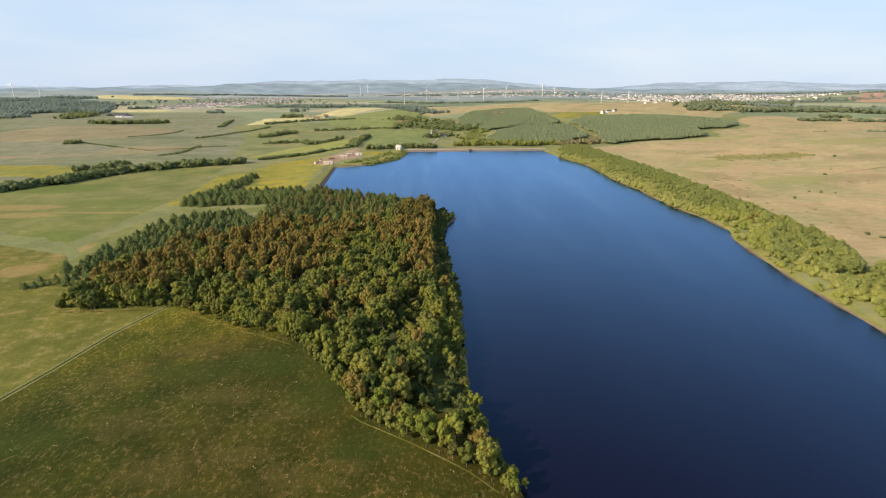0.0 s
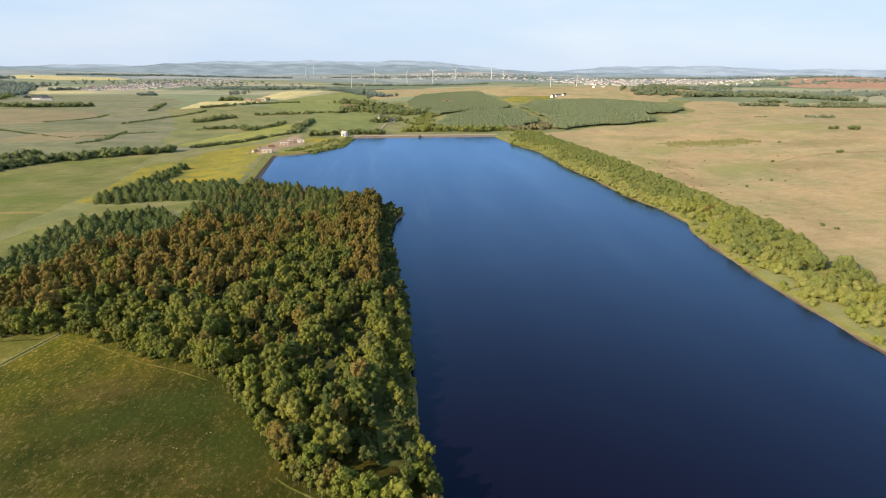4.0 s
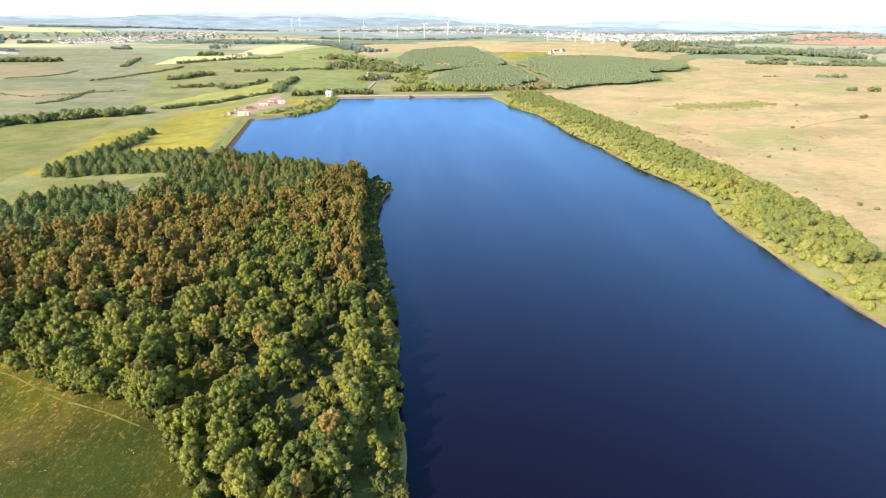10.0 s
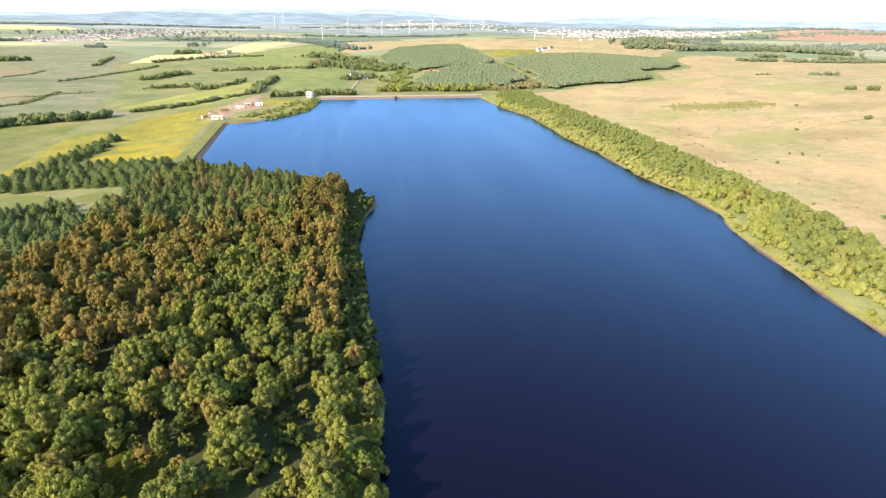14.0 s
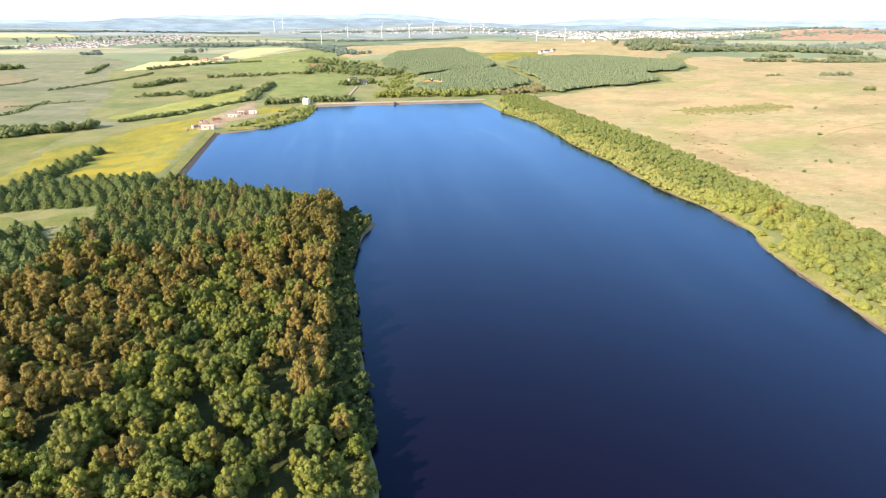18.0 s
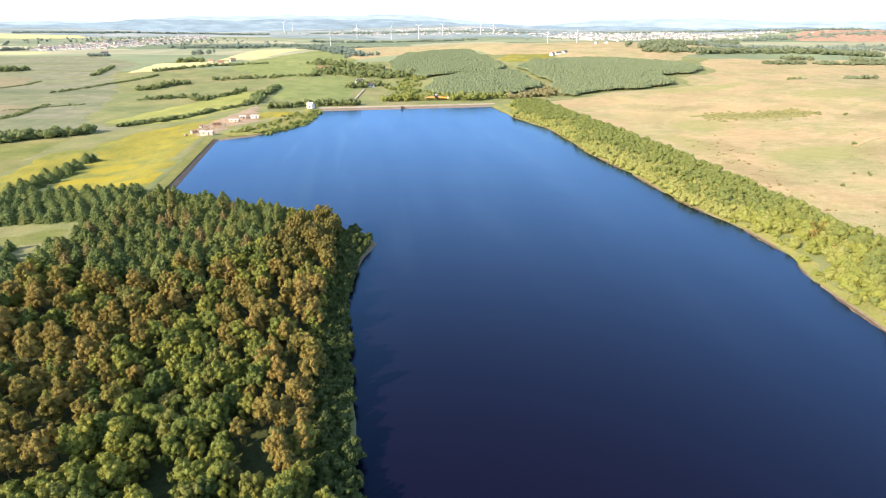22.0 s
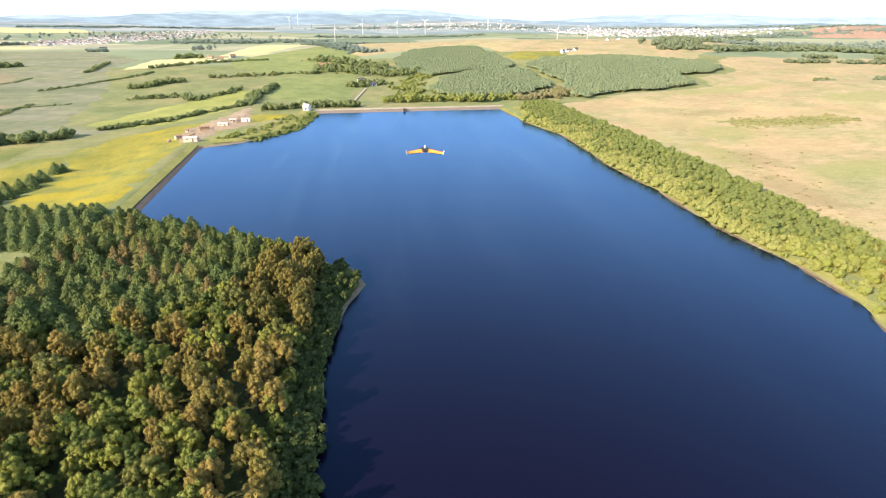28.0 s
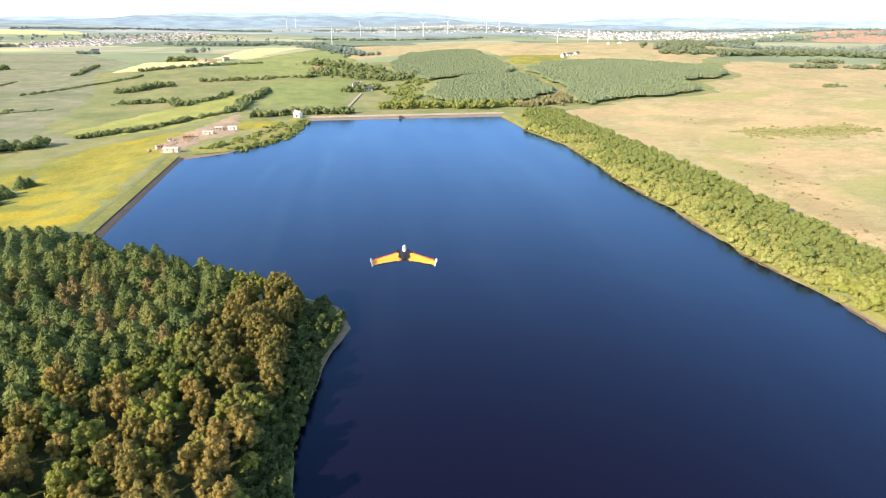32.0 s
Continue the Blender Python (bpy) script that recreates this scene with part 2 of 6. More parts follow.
M = {}
M["water"] = water_mat()
M["pasture"] = grass_mat("rough_pasture", [(0.3, (0.03, 0.044, 0.006)), (0.46, (0.052, 0.058, 0.009)), (0.58, (0.078, 0.065, 0.013)), (0.7, (0.12, 0.084, 0.024))],
                         [(0.36, (0.026, 0.04, 0.006)), (0.55, (0.06, 0.066, 0.011)), (0.57, (0.08, 0.074, 0.016)), (0.62, (0.27, 0.19, 0.09)), (0.68, (0.1, 0.085, 0.02))], 0.03, 1.1, 0.56, (1.3, 0.8, 1, 25), blotches=0.13, blotchy=0.9)
M["pasture_pale"] = grass_mat("grazed_pasture", [(0.3, (0.105, 0.115, 0.02)), (0.5, (0.155, 0.145, 0.028)), (0.7, (0.26, 0.2, 0.065))],
                              [(0.36, (0.08, 0.1, 0.02)), (0.55, (0.15, 0.15, 0.036)), (0.62, (0.32, 0.25, 0.12)), (0.7, (0.17, 0.155, 0.045))], 0.025, 0.2)
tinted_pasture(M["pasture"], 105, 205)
DRY_SPOTS = ((-48, 75, 7, 4), (-37, 79, 8, 3), (-24, 73, 8, 3.5), (-16, 76, 4, 2.5), (-62, 88, 9, 5), (-44, 98, 10, 4), (-72, 104, 8, 7), (-30, 92, 6, 3), (-58, 118, 8, 4))
patches(M["pasture"], DRY_SPOTS, (0.13, 0.097, 0.03), 0.26, 4.0, 0.35)
patches(M["pasture"], ((-24, 99, 8, 9), (-38, 113, 12, 6), (-10, 82, 10, 6), (-55, 108, 14, 5), (-75, 84, 10, 6), (-40, 66, 14, 5)), (0.036, 0.056, 0.009), 0.5, 2.0, 0.09)
TAN_SPOTS = ((-225, 285, 24, 9), (-211, 266, 18, 7), (-146, 205, 6, 12), (-149, 182, 9, 9), (-178, 272, 34, 2.2), (-160, 160, 14, 8), (-135, 120, 20, 9), (-112, 100, 10, 12))
patches(M["pasture_pale"], TAN_SPOTS, (0.36, 0.25, 0.105), 0.6)
M["moor"] = grass_mat("dry_moor_grass", [(0.3, (0.235, 0.255, 0.0935)), (0.39, (0.34, 0.2958, 0.138)), (0.46, (0.435, 0.306, 0.165)), (0.51, (0.40, 0.306, 0.149)), (0.55, (0.29, 0.2805, 0.116)), (0.62, (0.445, 0.3315, 0.187)), (0.7, (0.27, 0.2703, 0.11))],
                      [(0.35, (0.22, 0.204, 0.099)), (0.5, (0.35, 0.2856, 0.165)), (0.7, (0.47, 0.3825, 0.242))], 0.011, 0.2, 0.42, (0.8, 1.4, 1, 30), 0.7, None, 0.03, 0.42)
patches(M["moor"], ((228, 338, 30, 16), (214, 422, 20, 20), (369, 483, 40, 25), (185, 380, 10, 30), (300, 560, 50, 20)), (0.27, 0.275, 0.095), 0.55, 1.0, 0.05)
patches(M["moor"], ((204, 467, 25, 40), (231, 384, 20, 25), (195, 335, 10, 25), (190, 540, 30, 25), (300, 440, 40, 30)), (0.45, 0.315, 0.165), 0.3, 1.0, 0.05)
patches(M["moor"], ((180, 318, 9, 32), (195, 365, 10, 20), (265, 330, 26, 14), (240, 480, 24, 10), (330, 395, 40, 20)), (0.25, 0.205, 0.1), 0.5, 1.9, 0.22)
M["flats"] = grass_mat("wet_flats_grass", [(0.3, (0.12, 0.145, 0.0858)), (0.42, (0.185, 0.2, 0.117)), (0.5, (0.215, 0.225, 0.125)), (0.56, (0.25, 0.236, 0.175)), (0.62, (0.195, 0.208, 0.124)), (0.72, (0.275, 0.268, 0.18))],
                       [(0.35, (0.12, 0.14, 0.0715)), (0.6, (0.22, 0.215, 0.111)), (0.72, (0.31, 0.265, 0.169))], 0.008, 0.06, 0.35, (0.5, 1.5, 1, 10), 0.4, (0.45, 1.5, 1, 8))
M["green"] = grass_mat("green_meadow", [(0.3, (0.176, 0.214, 0.0814)), (0.55, (0.223, 0.252, 0.0985)), (0.72, (0.28, 0.28, 0.12))],
                       [(0.35, (0.133, 0.171, 0.0427)), (0.65, (0.218, 0.237, 0.0642))], 0.012, 0.12, 0.35)
M["hay"] = grass_mat("yellow_hay_meadow", [(0.3, (0.25, 0.27, 0.075)), (0.7, (0.33, 0.325, 0.1))], [(0.35, (0.22, 0.245, 0.065)), (0.65, (0.31, 0.31, 0.09))], 0.02, 0.15, 0.35)
M["left_green"] = grass_mat("pale_meadow", [(0.3, (0.11, 0.142, 0.037)), (0.46, (0.165, 0.182, 0.052)), (0.56, (0.215, 0.208, 0.078)), (0.62, (0.28, 0.232, 0.11)), (0.7, (0.19, 0.192, 0.066))],
                            [(0.35, (0.115, 0.15, 0.0385)), (0.6, (0.21, 0.21, 0.078)), (0.7, (0.32, 0.27, 0.14))], 0.016, 0.16, 0.4, (0.6, 1.3, 1, -20), blotches=0.05)
patches(M["left_green"], TAN_SPOTS, (0.36, 0.25, 0.105), 0.6)
patches(M["left_green"], ((-246, 345, 40, 18), (-167, 226, 14, 16), (-185, 300, 25, 12)), (0.13, 0.17, 0.035), 0.6)
M["buttercup"] = grass_mat("buttercup_meadow", [(0.32, (0.18, 0.207, 0.0575)), (0.43, (0.21, 0.216, 0.0522)), (0.5, (0.3, 0.255, 0.033)), (0.57, (0.285, 0.246, 0.037)), (0.62, (0.21, 0.216, 0.0575)), (0.74, (0.265, 0.244, 0.0836))],
                           [(0.35, (0.167, 0.175, 0.0522)), (0.55, (0.233, 0.221, 0.0522)), (0.68, (0.353, 0.276, 0.0418))], 0.022, 0.2, 0.45, (1.4, 0.5, 1, 10))
patches(M["buttercup"], ((-115, 349, 16, 7), (-92, 336, 12, 6), (-80, 345, 8, 10), (-142, 350, 8, 12), (-115, 372, 14, 10), (-130, 488, 10, 12), (-55, 505, 8, 14)), (0.40, 0.31, 0.025), 0.6)
M["straw"] = grass_mat("ripe_crop", [(0.3, (0.48, 0.43, 0.2)), (0.7, (0.58, 0.51, 0.26))], [(0.3, (0.46, 0.42, 0.2)), (0.7, (0.58, 0.5, 0.26))], 0.02, 0.1, 0.3)
M["bank"] = grass_mat("bank_grass", [(0.3, (0.197, 0.216, 0.0564)), (0.7, (0.31, 0.282, 0.094))], [(0.35, (0.188, 0.197, 0.0517)), (0.7, (0.338, 0.301, 0.113))], 0.05, 0.4, 0.4)
M["floor"] = grass_mat("wood_floor", [(0.3, (0.04, 0.055, 0.018)), (0.7, (0.08, 0.085, 0.032))], [(0.3, (0.035, 0.05, 0.016)), (0.7, (0.09, 0.09, 0.04))], 0.05, 0.5, 0.5)
M["red"] = grass_mat("bare_red_earth", [(0.3, (0.35, 0.2, 0.14)), (0.7, (0.42, 0.27, 0.18))], [(0.3, (0.33, 0.2, 0.14)), (0.7, (0.44, 0.3, 0.2))], 0.01, 0.05, 0.4)
M["ditch"] = grass_mat("ditch_growth", [(0.3, (0.02, 0.028, 0.008)), (0.7, (0.05, 0.05, 0.02))], [(0.3, (0.015, 0.022, 0.008)), (0.7, (0.06, 0.06, 0.025))], 0.05, 0.5, 0.5)
M["rough"] = grass_mat("rank_grass", [(0.3, (0.07, 0.095, 0.025)), (0.7, (0.13, 0.14, 0.04))], [(0.35, (0.06, 0.085, 0.02)), (0.7, (0.15, 0.145, 0.05))], 0.05, 0.4, 0.45)
M["earth"] = grass_mat("trodden_earth", [(0.3, (0.25, 0.185, 0.12)), (0.7, (0.37, 0.29, 0.2))], [(0.3, (0.2, 0.15, 0.1)), (0.7, (0.43, 0.33, 0.24))], 0.08, 0.5, 0.5)
M["path"] = grass_mat("worn_sandy_path", [(0.3, (0.46, 0.34, 0.175)), (0.7, (0.5, 0.37, 0.2))], [(0.3, (0.44, 0.33, 0.17)), (0.7, (0.52, 0.38, 0.21))])
M["heather"] = leaf_mat("pale_heather", [(0.0, (0.26, 0.25, 0.11)), (1.0, (0.3, 0.28, 0.12))], vary=0.3)
M["heath_tuft"] = leaf_mat("brown_moor_tufts", [(0.0, (0.28, 0.24, 0.115)), (1.0, (0.32, 0.27, 0.13))], through=0.5, vary=0.3)
M["track"] = plain_mat("track_gravel", (0.3, 0.25, 0.18), (0.42, 0.36, 0.27), 0.3, 0.95)
M["stone"] = plain_mat("pitching_stone", (0.04, 0.034, 0.03), (0.11, 0.085, 0.07), 0.8, 0.9, bump=0.6)
M["stone_pale"] = plain_mat("dam_stone", (0.17, 0.135, 0.10), (0.27, 0.21, 0.16), 0.4, 0.9, bump=0.6)
M["wet_stone"] = plain_mat("wet_shore_stone", (0.07, 0.048, 0.03), (0.15, 0.1, 0.065), 0.6, 0.8, bump=0.6)
M["shingle"] = plain_mat("shore_shingle", (0.16, 0.125, 0.08), (0.28, 0.22, 0.14), 0.8, 0.95, bump=0.6)
M["bark"] = plain_mat("bark", (0.05, 0.035, 0.022), (0.12, 0.09, 0.06), 2.0, 0.95, bump=0.8)
M["broad"] = leaf_mat("broadleaf_leaves", [(0.0, (0.105, 0.142, 0.04)), (0.3, (0.172, 0.202, 0.046)), (0.6, (0.235, 0.25, 0.053)), (0.85, (0.27, 0.27, 0.057)), (1.0, (0.175, 0.178, 0.056))], through=0.32, vary=0.34)
M["bright"] = leaf_mat("fresh_leaves", [(0.0, (0.16, 0.2, 0.034)), (1.0, (0.23, 0.24, 0.044))])
M["brown"] = leaf_mat("brown_tipped_needles", [(0.0, (0.22, 0.188, 0.052)), (0.35, (0.285, 0.222, 0.06)), (0.75, (0.32, 0.234, 0.07)), (1.0, (0.245, 0.217, 0.054))], through=0.34, vary=0.32)
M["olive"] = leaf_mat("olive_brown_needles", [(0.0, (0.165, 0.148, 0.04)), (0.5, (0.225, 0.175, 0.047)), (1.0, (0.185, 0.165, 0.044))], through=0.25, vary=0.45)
M["spruce"] = leaf_mat("spruce_needles", [(0.0, (0.098, 0.134, 0.042)), (0.5, (0.13, 0.163, 0.047)), (0.85, (0.164, 0.186, 0.05)), (1.0, (0.188, 0.166, 0.05))], through=0.25, vary=0.35)
M["rusty"] = leaf_mat("rusty_needles", [(0.0, (0.18, 0.149, 0.0558)), (0.6, (0.216, 0.162, 0.063)), (1.0, (0.18, 0.176, 0.054))], through=0.25, vary=0.35)
M["young"] = leaf_mat("young_conifer_needles", [(0.0, (0.11, 0.155, 0.055)), (0.7, (0.152, 0.192, 0.06)), (1.0, (0.185, 0.21, 0.065))], through=0.25, vary=0.35)
M["willow"] = leaf_mat("willow_leaves", [(0.0, (0.389, 0.416, 0.113)), (0.4, (0.443, 0.454, 0.124)), (0.75, (0.475, 0.47, 0.167)), (1.0, (0.4, 0.427, 0.113))], 0.22, 0.6, 0.08)
M["alder"] = leaf_mat("alder_leaves", [(0.0, (0.29, 0.335, 0.115)), (0.5, (0.34, 0.375, 0.12)), (1.0, (0.385, 0.405, 0.127))], 0.25, 0.6, 0.1)
# scrub leaves darkened: the wood's shade is put into their colour
M["scrub"] = leaf_mat("shade_dark_leaves", [(0.0, (0.07, 0.095, 0.03)), (1.0, (0.105, 0.13, 0.038))])
M["hedge"] = leaf_mat("hedge_leaves", [(0.0, (0.235, 0.28, 0.12)), (1.0, (0.265, 0.3, 0.125))], 0.4, 0.5, 0.2)
M["rush"] = leaf_mat("rushes", [(0.0, (0.06, 0.085, 0.016)), (1.0, (0.09, 0.11, 0.02))], through=0.4, vary=0.35)
M["dry"] = leaf_mat("dry_tussock", [(0.0, (0.28, 0.205, 0.095)), (1.0, (0.34, 0.25, 0.12))], through=0.3, vary=0.4)
# woods behind the moor: green greyed, some haze put into the leaf colour
M["moor_wood"] = leaf_mat("haze_grey_wood_leaves", [(0.0, (0.23, 0.275, 0.165)), (1.0, (0.255, 0.295, 0.17))], 0.3, 0.5, 0.15)
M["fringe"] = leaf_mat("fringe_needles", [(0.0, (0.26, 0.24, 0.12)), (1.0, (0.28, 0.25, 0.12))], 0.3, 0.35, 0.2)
# plantation and far woods: leaf colours paled to carry the distance haze
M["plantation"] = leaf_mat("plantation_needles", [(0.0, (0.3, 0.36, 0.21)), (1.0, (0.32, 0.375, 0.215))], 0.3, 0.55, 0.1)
M["far_wood"] = leaf_mat("haze_paled_leaves", [(0.0, (0.28, 0.345, 0.29)), (1.0, (0.3, 0.355, 0.295))], 0.3, 0.5, 0.12)
M["white"] = plain_mat("white_render", (0.72, 0.70, 0.66), (0.82, 0.8, 0.76), 0.8, 0.8)
M["white_metal"] = plain_mat("white_painted_steel", (0.66, 0.65, 0.62), (0.76, 0.75, 0.72), 0.5, 0.4)
M["cream"] = plain_mat("cream_cladding", (0.46, 0.38, 0.29), (0.6, 0.52, 0.42), 0.7, 0.7)
M["old_roof"] = plain_mat("weathered_sheet", (0.42, 0.37, 0.33), (0.62, 0.57, 0.52), 0.6, 0.6)
M["slate"] = plain_mat("slate", (0.06, 0.06, 0.07), (0.12, 0.11, 0.12), 1.2, 0.7)
M["rust"] = plain_mat("rusty_sheet", (0.24, 0.12, 0.06), (0.4, 0.26, 0.16), 0.9, 0.85)
M["dark"] = plain_mat("dark_glass", (0.02, 0.02, 0.025), (0.04, 0.04, 0.05), 1.0, 0.15, spec=0.6)
M["timber"] = plain_mat("grey_timber", (0.12, 0.1, 0.07), (0.24, 0.2, 0.15), 3.0, 0.9)
M["orange"] = plain_mat("orange_film", (0.9, 0.33, 0.035), (0.94, 0.4, 0.05), 3.0, 0.35, bump=0.03)
M["red_edge"] = plain_mat("red_film", (0.55, 0.03, 0.015), (0.62, 0.05, 0.02), 3.0, 0.35, bump=0.03)
M["black"] = plain_mat("black_film", (0.012, 0.012, 0.015), (0.03, 0.025, 0.03), 3.0, 0.4, bump=0.03)
M["tint_town"] = plain_mat("pale_walls", (0.55, 0.52, 0.48), (0.74, 0.71, 0.68), 0.02, 0.8)
M["town_roof"] = plain_mat("brown_roofs", (0.2, 0.155, 0.13), (0.32, 0.25, 0.22), 0.02, 0.8)


def far_mat(name, stops):
    """Distant patchwork of fields, pasture and moor, cell by cell."""
    m, nt, b = nodes_of(name)
    p = world_pos(nt)
    warp = nt.nodes.new("ShaderNodeTexVoronoi")
    warp.inputs["Scale"].default_value = 0.0042
    warp.inputs["Randomness"].default_value = 0.9
    mp = nt.nodes.new("ShaderNodeMapping")
    mp.inputs["Scale"].default_value = (0.55, 1.0, 0.0)
    nt.links.new(p, mp.inputs[0])
    nt.links.new(mp.outputs[0], warp.inputs["Vector"])
    sep = nt.nodes.new("ShaderNodeSeparateColor")
    nt.links.new(warp.outputs["Color"], sep.inputs[0])
    cell = ramp(nt, sep.outputs[0], stops)
    soft = ramp(nt, tex_noise(nt, p, 0.006, 6, 0.65), [(0.3, (0.34, 0.36, 0.36)), (0.7, (0.66, 0.64, 0.6))])
    nt.links.new(mix_rgb(nt, 0.7, cell, soft, "OVERLAY"), b.inputs["Base Color"])
    b.inputs["Roughness"].default_value = 0.95
    b.inputs["Specular IOR Level"].default_value = 0.1
    return m


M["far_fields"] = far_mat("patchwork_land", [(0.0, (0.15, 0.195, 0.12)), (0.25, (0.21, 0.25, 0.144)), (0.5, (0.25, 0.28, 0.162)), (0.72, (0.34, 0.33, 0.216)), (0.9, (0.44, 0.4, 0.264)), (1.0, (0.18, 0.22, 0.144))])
# outermost land is paler and bluer: distance haze mixed into its base colour
M["far_plain"] = far_mat("haze_tinted_plain", [(0.0, (0.19, 0.24, 0.253)), (0.3, (0.24, 0.29, 0.287)), (0.6, (0.28, 0.32, 0.31)), (0.85, (0.38, 0.38, 0.356)), (1.0, (0.22, 0.27, 0.276))])
M["near_land"] = grass_mat("common_grassland", [(0.3, (0.165, 0.195, 0.08)), (0.5, (0.205, 0.22, 0.09)), (0.62, (0.28, 0.245, 0.12)), (0.72, (0.225, 0.225, 0.095))], [(0.35, (0.15, 0.175, 0.07)), (0.65, (0.24, 0.235, 0.1))], 0.014, 0.14, 0.4, (0.6, 1.3, 1, -20), blotches=0.05)

# ---------------------------------------------------------------- the plan
LAKE = [(24, -150), (19, 20), (14, 68), (9, 86), (6.5, 106), (6.5, 150), (5, 172), (2.5, 200), (2, 225), (4.5, 243), (9, 258), (6, 268), (-4, 274),
        (-22, 285), (-48, 300), (-72, 312), (-81, 425), (-62, 437), (-46, 460), (-37, 483), (-32, 515), (-30, 533), (107, 545), (112, 490), (124, 446),
        (125, 400), (124, 372), (128, 333), (128.5, 290), (134, 258), (134, 237), (128, 219), (125, 195), (122, 165), (121, 130), (124, 60), (128, -150)]
WOOD = [(-111, 144), (-78, 145.5), (-65, 140), (-53, 132), (-42, 127.5), (-35, 123), (-25.5, 110), (-20.5, 101), (-14, 91), (-6, 84.5), (-1, 81), (5, 77), (12, 71), (5.5, 106), (5.5, 150), (3.5, 172), (1, 200), (1, 225),
        (3, 243), (4.5, 258), (-1, 266), (-6, 270), (-22, 281), (-48, 296), (-68, 305), (-77, 284), (-80, 277), (-85, 264), (-90, 251), (-94, 256), (-100, 266), (-105, 267), (-118, 259), (-127, 250), (-131, 231), (-130.5, 211), (-130, 192), (-131.5, 176), (-138, 162), (-126, 163), (-116, 168), (-113, 157)]
# stands within the wood
STAND_SPRUCE = [(-83, 244), (-75, 240), (-56, 234), (-46, 229), (-41, 238), (-29, 241), (-25, 247), (-21, 256), (-17, 268), (-22, 283), (-48, 298), (-70, 307), (-79, 282), (-86, 262)]
STAND_RUST = [(-58, 273), (-55, 277), (-36, 282), (-33, 268), (-40, 250), (-47, 255)]
STAND_PINE_WEST = [(-112, 163), (-109, 181), (-103, 193), (-98, 212), (-87, 229), (-76, 238), (-56, 233), (-42, 234), (-33, 207), (-31, 180), (-38, 168), (-60, 166), (-75, 158), (-92, 152)]
STAND_PINE_EAST = [(-27, 212), (-20, 226), (-4, 218), (0.5, 192), (1.5, 173), (-1, 158), (-8, 162), (-17, 176), (-22, 194)]
STAND_POINT = [(-20, 250), (-17.5, 262), (-10, 270), (2, 266), (3.5, 246), (-2, 230), (-13, 234)]
LOW_SCRUB = [(-9, 97), (-5, 103), (1, 109), (6, 104), (7.5, 90), (4, 87), (-3, 90)]
STAND_PINE_MID = [(-39, 237), (-30, 233), (-21, 231), (-8, 228), (-4, 217), (-13, 208), (-31, 225)]


def dist_poly(px, py, poly):
    """Signed distance of points to a closed outline, negative inside."""
    px, py = np.asarray(px, float), np.asarray(py, float)
    best = np.full(px.shape, 1e18)
    inside = np.zeros(px.shape, bool)
    for (ax, ay), (bx, by) in zip(poly, poly[1:] + poly[:1]):
        dx, dy = bx - ax, by - ay
        u = np.clip(((px - ax) * dx + (py - ay) * dy) / (dx * dx + dy * dy), 0, 1)
        best = np.minimum(best, (px - ax - u * dx) ** 2 + (py - ay - u * dy) ** 2)
        if ay != by:
            cross = (ay > py) != (by > py)
            inside ^= cross & (px < dx * (py - ay) / dy + ax)
    d = np.sqrt(best)
    return np.where(inside, -d, d)


def sstep(a, b, v):
    u = np.clip((np.asarray(v, float) - a) / (b - a), 0, 1)
    return u * u * (3 - 2 * u)


def hump(x, y, cx, cy, sx, sy, h):
    return h * np.exp(-((x - cx) / sx) ** 2 - ((y - cy) / sy) ** 2)


def base_land(x, y):
    right = 1.5 + 17 * sstep(130, 440, x) - 8 * sstep(700, 1500, x)
    left = 0.8 - 1.6 * sstep(-60, -160, x) - 3.0 * sstep(260, 420, y) * sstep(-60, -130, x)
    z = np.where(x > 60, right, left) * 1.0
    blend = sstep(20, 140, x)
    z = left * (1 - blend) + right * blend
    behind = sstep(560, 620, y)
    far = -4 + 6 * sstep(60, 260, x) + 8 * sstep(250, 500, x)
    z = z * (1 - behind) + far * behind
    z = z + hump(x, y, 230, 1120, 330, 260, 24) + hump(x, y, 620, 1050, 260, 250, 8)
    z = z + hump(x, y, 105, 720, 55, 130, 7) + hump(x, y, 290, 770, 110, 120, 9) + hump(x, y, 190, 930, 60, 90, 5)
    z = z + hump(x, y, 1750, 2050, 420, 330, 34)
    z = z + hump(x, y, -320, 1150, 260, 220, 5) + hump(x, y, -60, 1330, 280, 150, 8)
    z = z + (2.2 * np.sin(x / 190 + 1.3) * np.sin(y / 230 + 0.4) + 0.7 * np.sin(x / 53 + y / 71)) * sstep(150, 500, np.hypot(x - 40, y - 300))
    r = np.hypot(x, y - 60)
    th = np.arctan2(x, y)
    z = z + (9 * np.sin(x / 620 + 0.5) * np.sin(y / 540)) * sstep(1200, 2400, r)
    z = z + 22 * sstep(2600, 4300, r) * (0.6 + 0.4 * np.sin(th * 11 + 1))
    return z


def land(x, y):
    """Height of the ground, the lake's bed included."""
    x, y = np.asarray(x, float), np.asarray(y, float)
    d = dist_poly(x, y, LAKE)
    wob = 0.9 * np.sin(x / 3.1 + y / 4.7) + 0.7 * np.sin(x / 7.3 - y / 5.9)
    soft = d + wob * sstep(-90, -40, -np.abs(y - 370)) * 0 + wob * np.where(((y > 300) & (y < 440) & (x < -40)) | (y > 525), 0.0, 0.6)
    bank = np.where(soft < 0, np.maximum(0.3 * soft, -3.5), np.minimum(0.2 * soft, 1.5))
    s = sstep(7, 34, soft)
    return bank * (1 - s) + base_land(x, y) * s


def land1(x, y):
    return float(land(np.array([x]), np.array([y]))[0])


